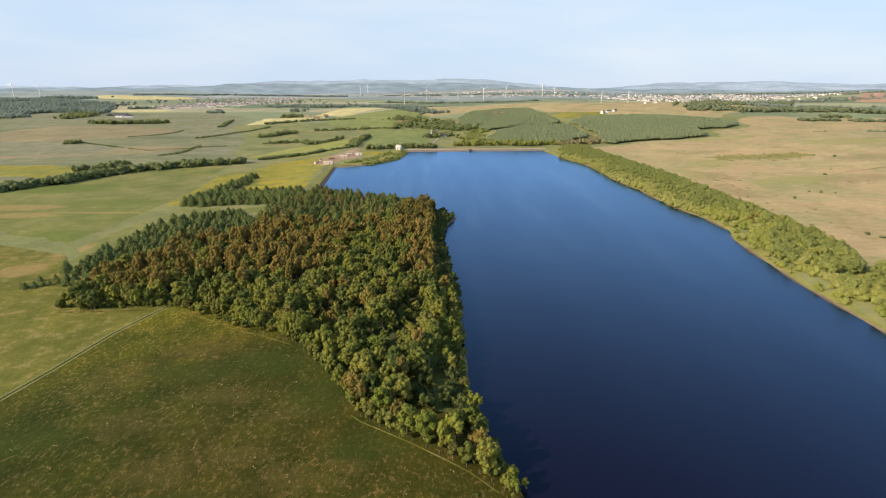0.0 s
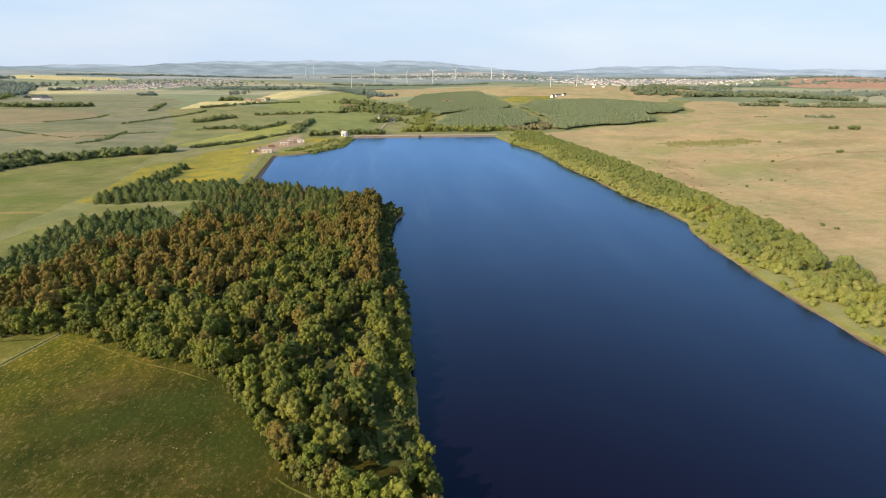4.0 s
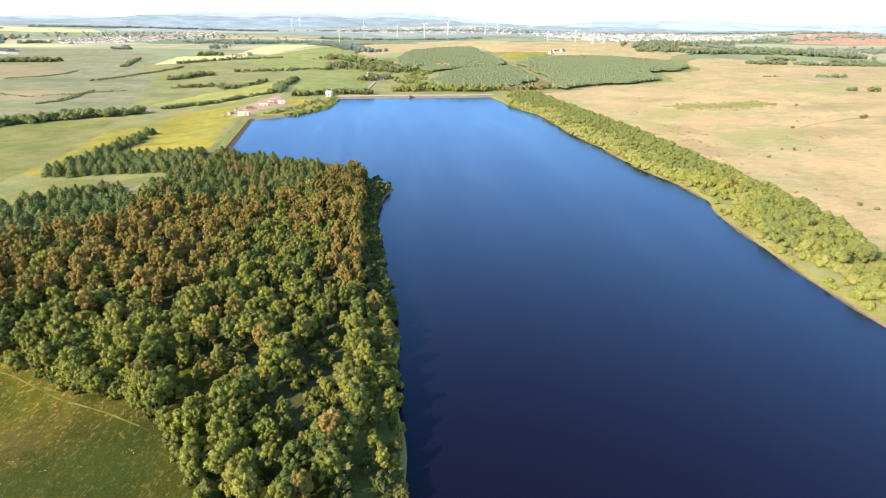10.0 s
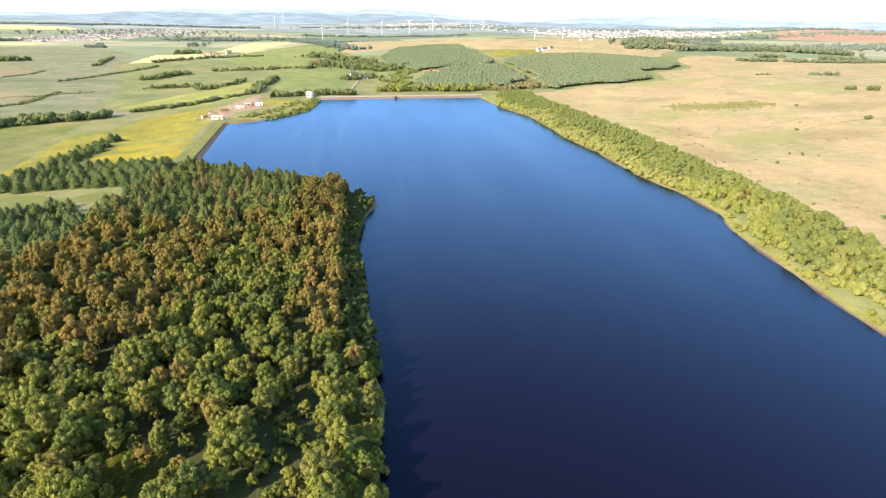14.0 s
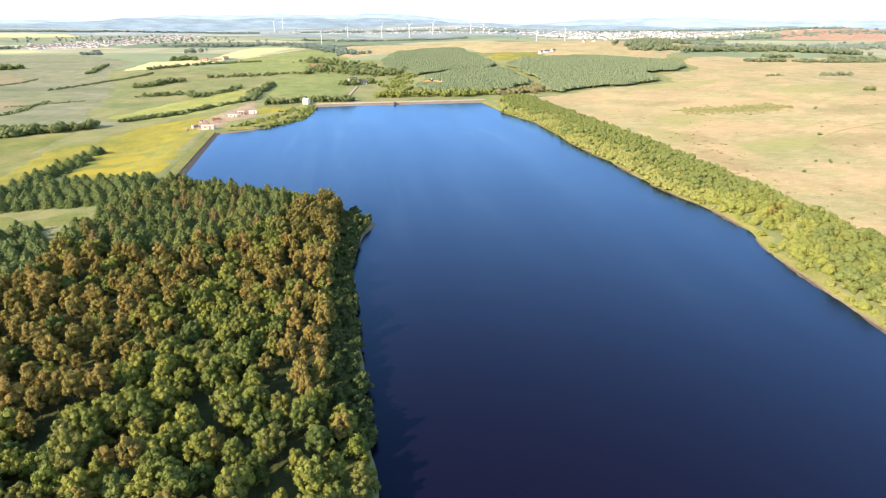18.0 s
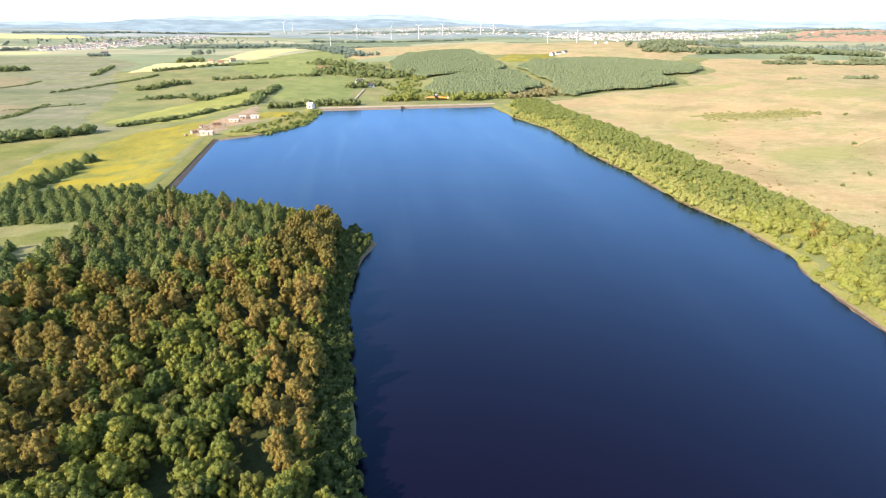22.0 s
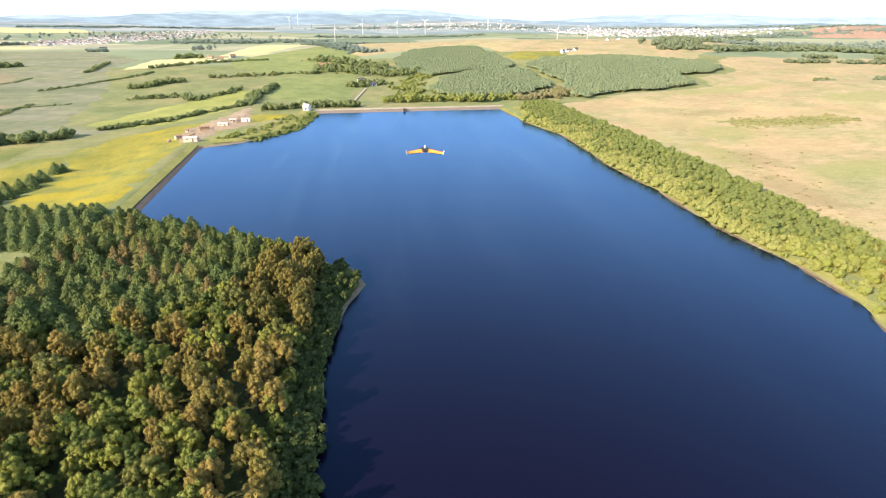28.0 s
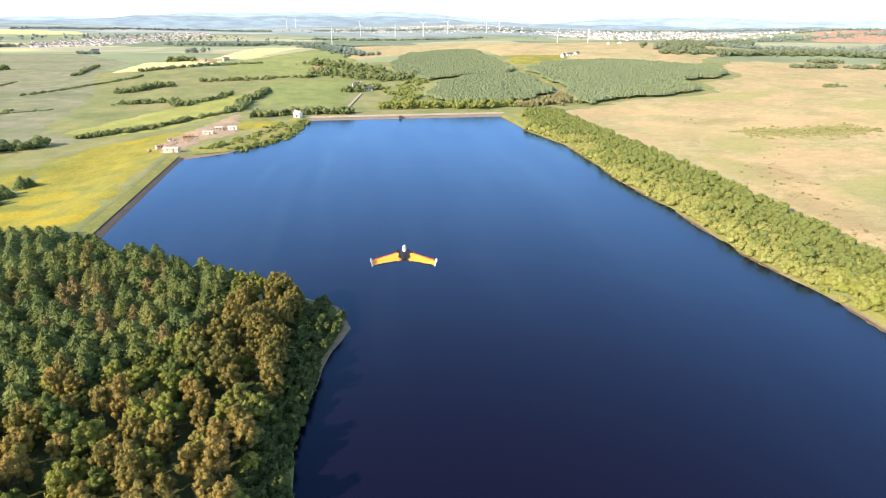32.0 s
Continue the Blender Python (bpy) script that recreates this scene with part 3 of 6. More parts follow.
def mesh_from(name, verts, faces, mats, smooth=False, idx=None):
    me = bpy.data.meshes.new(name)
    me.from_pydata([tuple(v) for v in verts], [], [tuple(f) for f in faces])
    for m in mats if isinstance(mats, (list, tuple)) else [mats]:
        me.materials.append(m)
    if smooth:
        me.polygons.foreach_set("use_smooth", [True] * len(me.polygons))
    if idx is not None:
        me.polygons.foreach_set("material_index", idx)
    me.update()
    return me


def part(name, bm, material, parent, label=""):
    """Links a bmesh as one mesh object under a thing or a part."""
    me = bpy.data.meshes.new(name)
    bm.to_mesh(me)
    bm.free()
    me.materials.append(material)
    ob = new(name, me)
    ob.parent = parent
    return tagged(ob, label)


def part_mesh(name, me, parent, label=""):
    ob = new(name, me)
    ob.parent = parent
    return tagged(ob, label)


def thing(name, m, label, category, group="", kind=""):
    ob = new(name)
    ob.matrix_basis = m
    return tagged(ob, label, category, group, kind)


# ---------------------------------------------------------------- ground and water
def build_ground():
    cx, cy = 10.0, 60.0
    fwd = np.linspace(-66, 66, 560)
    back = np.linspace(66, 294, 90)[1:-1]
    ang = np.radians(np.concatenate([fwd, back]))
    rad = list(np.arange(6, 560, 3.0))
    while rad[-1] < 4850:
        rad.append(rad[-1] * 1.028)
    rad = np.array(rad)
    A, R = np.meshgrid(ang, rad)
    X, Y = cx + R * np.sin(A), cy + R * np.cos(A)
    Z = land(X, Y)
    n, k = len(rad), len(ang)
    verts = np.stack([X.ravel(), Y.ravel(), Z.ravel()], 1).tolist() + [[cx, cy, land1(cx, cy)]]
    i = np.arange((n - 1) * k).reshape(n - 1, k)
    j = np.roll(i, -1, axis=1)
    faces = np.stack([i.ravel(), (i + k).ravel(), (j + k).ravel(), j.ravel()], 1).tolist()
    faces += [(n * k, a, (a + 1) % k) for a in range(k)]
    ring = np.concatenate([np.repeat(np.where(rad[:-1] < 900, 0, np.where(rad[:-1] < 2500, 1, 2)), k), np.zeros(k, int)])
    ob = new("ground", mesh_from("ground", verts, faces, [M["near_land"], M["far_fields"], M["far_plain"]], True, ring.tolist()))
    tagged(ob, "rolling farmland and moor reaching to low hills", "ground", kind="structure")


def drape(name, poly, material, label, lift=0.2, step=9.0, wiggle=1.8, category="field", dip=0.25):
    """A field laid over the ground inside an outline."""
    edge = []
    for (ax, ay), (bx, by) in zip(poly, poly[1:] + poly[:1]):
        L = math.hypot(bx - ax, by - ay)
        n = max(1, int(L / step))
        for q in range(n):
            u = q / n
            s = wiggle * math.sin(q * 1.7 + ax) * (1 if 0 < q else 0)
            edge.append((ax + (bx - ax) * u - (by - ay) / L * s, ay + (by - ay) * u + (bx - ax) / L * s))
    e = np.array(edge)
    xs = np.arange(e[:, 0].min(), e[:, 0].max(), step)
    ys = np.arange(e[:, 1].min(), e[:, 1].max(), step)
    gx, gy = [g.ravel() for g in np.meshgrid(xs, ys)]
    keep = dist_poly(gx, gy, edge) < -step * 0.45
    pts = [Vector(p) for p in edge] + [Vector((a, b)) for a, b in zip(gx[keep], gy[keep])]
    loop = [(q, (q + 1) % len(edge)) for q in range(len(edge))]
    v, _, faces, *_ = geometry.delaunay_2d_cdt(pts, loop, [], 1, 1e-4)
    P = np.array([(a.x, a.y) for a in v])
    z = land(P[:, 0], P[:, 1]) + lift
    if dip:
        z[:len(edge)] -= lift + dip
    ob = new(name, mesh_from(name, np.column_stack([P, z]).tolist(), faces, material, True))
    return tagged(ob, label, category, kind="structure")


def strip(name, line, inner, outer, material, label, lift=0.12, category="bank", step=4.0, height=None):
    """A band that follows a line, from one offset to another to its left, lying on the ground."""
    pts = []
    for (ax, ay), (bx, by) in zip(line, line[1:]):
        L = math.hypot(bx - ax, by - ay)
        n = max(1, int(L / step))
        pts += [(ax + (bx - ax) * q / n, ay + (by - ay) * q / n, -(by - ay) / L, (bx - ax) / L) for q in range(n)]
    pts.append((*line[-1], pts[-1][2], pts[-1][3]))
    p = np.array(pts)
    for _ in range(3):
        p[1:-1, 2:] = (p[:-2, 2:] + 2 * p[1:-1, 2:] + p[2:, 2:]) / 4
    k = 5
    verts = []
    for q in range(k):
        o = inner + (outer - inner) * q / (k - 1)
        X, Y = p[:, 0] + p[:, 2] * o, p[:, 1] + p[:, 3] * o
        verts.append(np.column_stack([X, Y, land(X, Y) + lift if height is None else np.full(len(X), height)]))
    n = len(p)
    verts = np.concatenate(verts).tolist()
    faces = [(a * n + b, a * n + b + 1, (a + 1) * n + b + 1, (a + 1) * n + b) for a in range(k - 1) for b in range(n - 1)]
    ob = new(name, mesh_from(name, verts, faces, material, True))
    return tagged(ob, label, category, kind="structure")


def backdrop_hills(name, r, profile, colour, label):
    """A far range of hills, haze painted into its glowing colour, as a plain backdrop."""
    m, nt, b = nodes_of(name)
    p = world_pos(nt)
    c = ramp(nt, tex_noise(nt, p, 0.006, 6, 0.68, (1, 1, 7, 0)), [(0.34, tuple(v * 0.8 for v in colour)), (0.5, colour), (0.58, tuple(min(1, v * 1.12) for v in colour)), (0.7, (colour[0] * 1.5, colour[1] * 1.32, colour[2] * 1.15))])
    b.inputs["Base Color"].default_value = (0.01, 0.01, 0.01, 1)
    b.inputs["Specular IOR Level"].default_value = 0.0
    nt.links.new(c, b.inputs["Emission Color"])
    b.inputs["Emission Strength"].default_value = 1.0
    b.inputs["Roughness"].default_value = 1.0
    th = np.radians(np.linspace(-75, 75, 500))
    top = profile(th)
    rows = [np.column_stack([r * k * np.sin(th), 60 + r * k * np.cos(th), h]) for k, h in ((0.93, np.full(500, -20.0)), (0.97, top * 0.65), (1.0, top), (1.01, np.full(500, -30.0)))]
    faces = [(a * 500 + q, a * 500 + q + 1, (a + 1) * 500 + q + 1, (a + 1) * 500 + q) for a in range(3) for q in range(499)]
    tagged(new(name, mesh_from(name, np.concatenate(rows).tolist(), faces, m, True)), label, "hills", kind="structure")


build_ground()
backdrop_hills("backdrop", 4350, lambda t: 36 + 34 * (sstep(-0.46, -0.26, t) - sstep(0.1, 0.3, t)) + 5 * np.sin(t * 17 + 2) + 4 * np.sin(t * 31) + 3 * np.sin(t * 67) + 1.5 * np.sin(t * 151), (0.255, 0.33, 0.385), "low hills painted blue-grey for haze")
backdrop_hills("backdrop", 4800, lambda t: 44 + 58 * (sstep(-0.42, -0.2, t) - sstep(0.08, 0.26, t)) + 44 * sstep(0.24, 0.46, t) + 7 * np.sin(t * 14 + 1) + 5 * np.sin(t * 37) + 2.5 * np.sin(t * 83) + 1.5 * np.sin(t * 171), (0.37, 0.455, 0.55), "hills on the horizon painted pale blue for haze")
water_edge = [Vector(p) for p in LAKE]
c = Vector((40, 250))
bm = bmesh.new()
lake_loop = []
for q, p in enumerate(LAKE):
    a, b2 = Vector(LAKE[q - 1]), Vector(LAKE[(q + 1) % len(LAKE)])
    nrm = Vector(((b2 - a).y, -(b2 - a).x)).normalized()
    sgn = 1 if dist_poly(np.array([p[0] + nrm.x]), np.array([p[1] + nrm.y]), LAKE)[0] > 0 else -1
    lake_loop.append(bm.verts.new((p[0] + nrm.x * sgn * 3.5, p[1] + nrm.y * sgn * 3.5, 0)))
bm.faces.new(lake_loop)
bmesh.ops.triangulate(bm, faces=bm.faces[:])
bmesh.ops.recalc_face_normals(bm, faces=bm.faces[:])
if bm.faces[:][0].normal.z < 0:
    bmesh.ops.reverse_faces(bm, faces=bm.faces[:])
lake = part("water", bm, M["water"], None)
tagged(lake, "dark blue reservoir water with light ripples", "water", kind="structure")

# fields, laid out from the lake outwards
FENCE = [(-79, 146), (-85, 128), (-88, 110), (-91, 96), (-98, 60), (-110, 0), (-130, -120)]
drape("pasture", [(26, -120), (22, 20), (15, 67), (9, 86), (2, 100), (-20, 130), (-60, 160), (-79, 160)] + FENCE, M["pasture"], "rough green pasture with straw-coloured tufts", 0.36, 4.5, 0.0, dip=0)
drape("pasture", FENCE[::-1] + [(-79, 165), (-122, 170), (-146, 200), (-215, 226), (-420, 200), (-420, -120)], M["pasture_pale"], "grazed pasture with straw-coloured patches", 0.2, 9, 0.0, dip=0)
strip("ditch", FENCE, -1.0, -0.28, M["left_green"], "rim of longer grass beside the ditch", 0.42)
strip("ditch", FENCE, 0.28, 0.9, M["left_green"], "rim of longer grass beside the ditch", 0.42)
strip("ditch", FENCE, -0.28, 0.28, M["ditch"], "dark narrow ditch beside the fence", 0.42)
strip("track", [(-110, 142.6), (-78, 143.2), (-66, 137.4), (-54, 129.6), (-44, 125), (-37, 121)], -0.15, 0.2, M["pasture_pale"], "thin worn line of dry grass along the wood", 0.46)
strip("track", [(-17, 90.5), (-14.6, 88.3), (-5.6, 82.2), (1.6, 76.9), (5.4, 74.2), (10, 70)], -0.15, 0.2, M["pasture_pale"], "thin worn line of dry grass along the wood", 0.46)
drape("moor", [(150, -120), (141, 60), (143, 165), (158, 240), (160, 330), (158, 450), (140, 552), (178, 566), (225, 597), (277, 602), (328, 632), (337, 680), (412, 722), (426, 788), (480, 850), (700, 850), (1000, 900), (1500, 900), (1500, -120)],
      M["moor"], "pale dry moorland grass", 0.25, 14)
drape("meadow", [(-166, 412), (-178, 476), (-230, 452), (-255, 413), (-285, 345), (-320, 240), (-215, 234), (-152, 212), (-146, 240), (-148, 300)],
      M["left_green"], "green meadow with straw-coloured patches", 0.2, 10)
drape("meadow", [(-126, 160), (-126, 215), (-120, 238), (-100, 258), (-80, 283), (-140, 285), (-147, 240), (-151, 210)],
      M["left_green"], "grass clearing beside the plantation", 0.22, 8)
drape("flower_strip", [(-141, 290), (-140, 395), (-150, 432), (-170, 418), (-158, 340), (-153, 292)], M["buttercup"], "narrow strip of yellow buttercups", 0.34, 5, 1.2, dip=0.1)
drape("flower_meadow", [(-78, 312), (-86.5, 424), (-95, 445), (-76, 480), (-52, 505), (-40, 520), (-60, 532), (-122, 508), (-148, 474), (-155, 432), (-141, 398), (-130, 340), (-112, 318)],
      M["buttercup"], "meadow yellow with buttercups", 0.22, 7)
drape("flats", [(-180, 480), (-158, 478), (-150, 500), (-190, 520), (-240, 700), (-320, 880), (-330, 1010), (-520, 1250), (-1100, 1500), (-1500, 1100), (-1200, 300), (-420, 220), (-322, 245), (-288, 348), (-258, 418), (-232, 458)],
      M["flats"], "wide wet flats of green and pale grass", 0.3, 18)
drape("green_field", [(-186, 516), (-150, 500), (-122, 520), (-100, 560), (-94, 640), (-98, 700), (-127, 696), (-164, 592)], M["hay"], "bright yellow-green hay field", 0.4, 9)
drape("green_field", [(-88, 632), (-20, 604), (-10, 640), (-5, 760), (-20, 862), (-108, 800), (-92, 700)], M["green"], "bright green hay field", 0.5, 10)
drape("crop_field", [(-316, 892), (-320, 1012), (-268, 1056), (-212, 1066), (-222, 980), (-284, 905)], M["straw"], "ripe straw-yellow field", 0.9, 12)
drape("crop_field", [(-246, 1084), (-230, 1380), (-118, 1330), (-180, 1090)], M["straw"], "ripe straw-yellow field", 1.2, 14)
drape("green_field", [(-200, 1050), (-180, 1085), (-60, 1320), (-10, 1000), (-30, 880), (-108, 815), (-200, 950)], M["green"], "green pasture on the slope", 0.9, 14)
drape("ridge_grass", [(-30, 1000), (56, 1066), (120, 1088), (178, 1048), (190, 935), (286, 955), (278, 905), (320, 884), (422, 806), (450, 860), (620, 1000), (500, 1330), (200, 1420), (-40, 1300)], M["moor"], "dry grass along the ridge", 1.2, 16)
drape("crop_field", [(198, 858), (228, 864), (274, 905), (286, 950), (216, 932), (188, 895)], M["buttercup"], "yellow field between the plantations", 1.6, 8, 2)
drape("red_slope", [(1330, 1720), (1450, 1640), (1750, 1600), (2050, 1640), (2250, 1800), (2200, 2020), (1900, 2060), (1600, 2040), (1400, 1900)], M["red"], "bare reddish hillside", 2.5, 40, 12)
drape("wood_floor", [(-108, 148), (-78, 148), (-64, 142), (-52, 135), (-41, 130), (-34, 126), (-24, 113), (-18, 103), (-12, 94), (-2, 85), (8, 78), (5.5, 106), (5.5, 150), (4, 172), (1.5, 200), (1.5, 225), (1, 243), (-1, 262), (-8, 271),
                     (-22, 281), (-48, 296), (-68, 305), (-77, 280), (-97, 255), (-115, 237), (-122, 215), (-122, 180), (-120, 158)], M["floor"], "shaded floor of the wood", 0.3, 7, 0.8)
M["heath"] = grass_mat("brown_heath", [(0.3, (0.23, 0.205, 0.115)), (0.5, (0.275, 0.23, 0.135)), (0.7, (0.22, 0.22, 0.105))], [(0.35, (0.21, 0.19, 0.1)), (0.65, (0.3, 0.255, 0.15))], 0.012, 0.09, 0.4, (0.4, 1.6, 1, 10), blotches=0.02)
drape("heath", [(-605, 880), (-520, 878), (-460, 868), (-395, 850), (-362, 760), (-395, 695), (-440, 650), (-520, 640), (-640, 700)], M["heath"], "brownish heath on the wet flats", 0.7, 14, 5)
drape("heath", [(-357, 545), (-347, 606), (-310, 622), (-268, 618), (-269, 556), (-301, 527), (-341, 521), (-420, 500), (-440, 530)], M["heath"], "brownish heath on the wet flats", 0.7, 12, 4)
drape("flower_meadow", [(-420, 480), (-323, 462), (-286, 455), (-262, 424), (-270, 399), (-288, 391), (-330, 400), (-420, 420)], M["buttercup"], "low meadow yellow with buttercups", 0.7, 10, 3)
drape("crop_field", [(-1582, 2400), (-1560, 2660), (-1150, 2560), (-980, 2300), (-1200, 2200)], M["straw"], "far pale straw field", 3.0, 40, 10)
drape("crop_field", [(-900, 1420), (-880, 1500), (-700, 1480), (-690, 1400)], M["straw"], "far pale straw field", 2.0, 30, 8)
drape("works_yard", [(-109, 459), (-98, 445), (-91, 433), (-84, 438), (-85, 460), (-81, 474), (-66, 484), (-70, 505), (-76, 530), (-80, 560), (-87, 562), (-95, 535), (-103, 505), (-109, 485)], M["earth"], "trodden earth yard", 0.5, 3, 2.2, dip=0.3)

RIGHT_SHORE = [(107, 545), (112, 490), (124, 446), (125, 400), (124, 372), (128, 333), (128.5, 290), (134, 258), (134, 237), (128, 219), (125, 195), (122, 165), (121, 130), (124, 60), (128, -120)]
strip("bank", RIGHT_SHORE, 0.8, 40, M["bank"], "grassy bank behind the shore", 0.18)
strip("shore", RIGHT_SHORE, -0.7, 0.2, M["wet_stone"], "narrow dark stony edge of the reservoir", 0.1)
for seg in ([(116, 473), (124, 446), (124.6, 420)], [(124.3, 385), (124, 372), (126.5, 348)], [(128, 330), (128.4, 300)], [(130.5, 276), (134, 258), (134, 243)], [(127.5, 216), (125, 195), (123, 175)], [(121.8, 160), (121, 130), (122, 108)]):
    strip("shore", seg, 0.1, 0.8, M["shingle"], "pale sandy stretch of the shore", 0.16)
strip("bank", [(-76, 430), (-62, 437), (-46, 460), (-37, 483), (-32, 515), (-30, 533)], 2.0, 12, M["bank"], "grassy bank with scrub", 0.3)
strip("shore", [(-81, 425), (-62, 437), (-46, 460), (-37, 483), (-32, 515), (-30, 533)], -1.0, 2.2, M["shingle"], "pale stony edge of the bay", 0.12)
strip("shore", [(2, 225), (4.5, 243), (9, 258), (6, 268), (-4, 274), (-22, 285)], -0.7, 1.0, M["shingle"], "stony edge below the wood", 0.1)
strip("bank", [(1, 232), (4.5, 243), (9, 258), (6, 268), (-4, 274)], 0.8, 9, M["rough"], "grassy point at the edge of the wood", 0.36)
strip("bank", [(8, 92), (6.5, 106), (6.5, 150), (5, 172), (2.5, 200), (2, 225), (4, 240)], 0.4, 8, M["rough"], "rank grass at the foot of the wood", 0.42)
strip("embankment", [(-72, 308), (-81, 427)], -1.0, 2.2, M["stone"], "dark stone pitching of the embankment", 0.14)
strip("embankment", [(-72, 304), (-81, 429)], 2.2, 6.0, M["bank"], "mown grass crest of the embankment", 0.34)
strip("dam", [(-30, 533), (107, 545)], -1.0, 4.0, M["stone_pale"], "stone pitching of the far dam", 0.14)
strip("dam", [(-33, 533), (112, 546)], 4.0, 8.0, M["track"], "pale gravel path along the dam", 0.3)
drape("rushy_patch", [(222, 452), (240, 436), (262, 424), (300, 420), (312, 430), (285, 436), (262, 444), (240, 455)], M["left_green"], "patch of rushy green grass on the moor", 0.6, 6, 2.5)
strip("track", [(252, 343), (270, 352), (300, 358), (350, 350), (420, 352)], -0.8, 0.6, M["path"], "faint worn path over the moor", 0.5)
strip("track", [(-12, 552), (-9, 600), (1, 706)], -1.1, 1.1, M["track"], "gravel farm track", 0.6)


# ---------------------------------------------------------------- plants
def leaves(rng, centres, normals, size, fold=0.35):
    """Small folded leaf sprays, one per centre, facing about along the normals."""
    n = len(centres)
    nr = normals + rng.normal(0, 0.45, (n, 3))
    nr /= np.linalg.norm(nr, axis=1)[:, None]
    t = np.cross(nr, rng.normal(0, 1, (n, 3)))
    t /= np.linalg.norm(t, axis=1)[:, None]
    b = np.cross(nr, t)
    s = (size * rng.uniform(0.65, 1.35, n))[:, None]
    v = np.stack([centres - t * s, centres - b * s * 0.8 - nr * s * fold, centres + t * s, centres + b * s * 0.8 - nr * s * fold], 1).reshape(-1, 3)
    k = np.arange(n)[:, None] * 4
    f = np.concatenate([k + [0, 1, 2], k + [0, 2, 3]], 0)
    return v, f


ICO_V, ICO_F = None, None


def ico():
    global ICO_V, ICO_F
    if ICO_V is None:
        b = bmesh.new()
        bmesh.ops.create_icosphere(b, subdivisions=1, radius=1)
        ICO_V = np.array([v.co[:] for v in b.verts])
        ICO_F = np.array([[v.index for v in f.verts] for f in b.faces])
        b.free()
    return ICO_V, ICO_F


def crown_arrays(seed, radius, low, top, lobes, n_leaf, leaf, upright=1.0, full=0.29, taper=0.35):
    """A billowing crown: overlapping lobes covered with leaf sprays, open between them."""
    rng = np.random.default_rng(seed)
    mid, half = (low + top) / 2, (top - low) / 2
    d = rng.normal(0, 1, (lobes, 3))
    d[:, 2] = d[:, 2] * 0.8 + 0.25
    d /= np.linalg.norm(d, axis=1)[:, None]
    fill = rng.uniform(0.42, 0.95, lobes)[:, None]
    lc = d * fill * [radius, radius, half] + [0, 0, mid]
    lc[:, :2] *= np.clip(1.2 - taper * (lc[:, 2:] - low) / (top - low), 0.2, 1.2)
    lr = radius * full * rng.uniform(0.7, 1.3, lobes)
    which = rng.integers(0, lobes, n_leaf)
    q = rng.normal(0, 1, (n_leaf, 3))
    q[:, 2] += 0.35
    q /= np.linalg.norm(q, axis=1)[:, None]
    cen = lc[which] + q * (lr[which] * rng.uniform(0.86, 1.12, n_leaf))[:, None] * [1, 1, upright]
    v, f = leaves(rng, cen, q, leaf)
    iv, jf = ico()
    vs, fs, o = [v], [f], len(v)
    for a in range(lobes):
        w = iv * lr[a] * 0.84 * [1, 1, upright] * rng.uniform(0.85, 1.1, (len(iv), 1)) + lc[a]
        vs.append(w)
        fs.append(jf + o)
        o += len(w)
    return np.concatenate(vs), np.concatenate(fs)


def spruce_arrays(seed, radius, low, top, tiers, per, fluff=0):
    """A spruce crown: whorls of drooping, feathered boughs round a tapering core."""
    rng = np.random.default_rng(seed)
    vs, fs, o = [], [], 0
    rise = (top - low) / tiers
    for k in range(tiers):
        u = k / tiers
        z = low + (top - low) * u
        r = radius * (1 - u ** 1.45) ** 0.85 * rng.uniform(0.88, 1.1) + 0.06
        n = max(5, int(per * (1 - 0.45 * u)))
        for a in range(n):
            th = 6.283 * (a + rng.uniform(-0.35, 0.35)) / n + k * 0.9
            rr = r * rng.uniform(0.7, 1.15)
            dx, dy = math.cos(th), math.sin(th)
            w = min(rr * 0.3, 0.75)
            zz = z + rng.uniform(-0.3, 0.3) * rise
            v = np.array([(dx * 0.05, dy * 0.05, zz + rise * 0.9), (dx * rr * 0.55 - dy * w, dy * rr * 0.55 + dx * w, zz + 0.05), (dx * rr, dy * rr, zz - 0.1 * rr),
                          (dx * rr * 0.55 + dy * w, dy * rr * 0.55 - dx * w, zz + 0.05), (dx * rr * 0.6, dy * rr * 0.6, zz + rise * 0.36)])
            vs.append(v)
            fs.append(np.array([(0, 1, 4), (1, 2, 4), (2, 3, 4), (3, 0, 4)]) + o)
            o += 5
    if fluff:
        u = np.floor(rng.uniform(0, 0.97, fluff) ** 1.3 * tiers) / tiers
        th = rng.uniform(0, 6.283, fluff)
        out = rng.uniform(0.35, 1.08, fluff)
        r = radius * (1 - u ** 1.45) ** 0.85 * out + 0.04
        z = low + (top - low) * u + rise * (0.75 * (1 - out) + rng.uniform(-0.25, 0.3, fluff))
        cen = np.column_stack([np.cos(th) * r, np.sin(th) * r, z])
        nrm = np.column_stack([np.cos(th) * 0.55, np.sin(th) * 0.55, np.full(fluff, 0.8)])
        v, f = leaves(rng, cen, nrm, 0.1 * radius * (1.05 - 0.55 * u), 0.4)
        vs.append(v)
        fs.append(f + o)
        o += len(v)
    ring = 7
    a = np.arange(ring) * 6.283 / ring
    core = np.concatenate([np.column_stack([np.cos(a) * radius * 0.6, np.sin(a) * radius * 0.6, np.full(ring, low)]), [[0, 0, top]]])
    vs.append(core)
    fs.append(np.array([(q, (q + 1) % ring, ring) for q in range(ring)]) + o)
    return np.concatenate(vs), np.concatenate(fs)


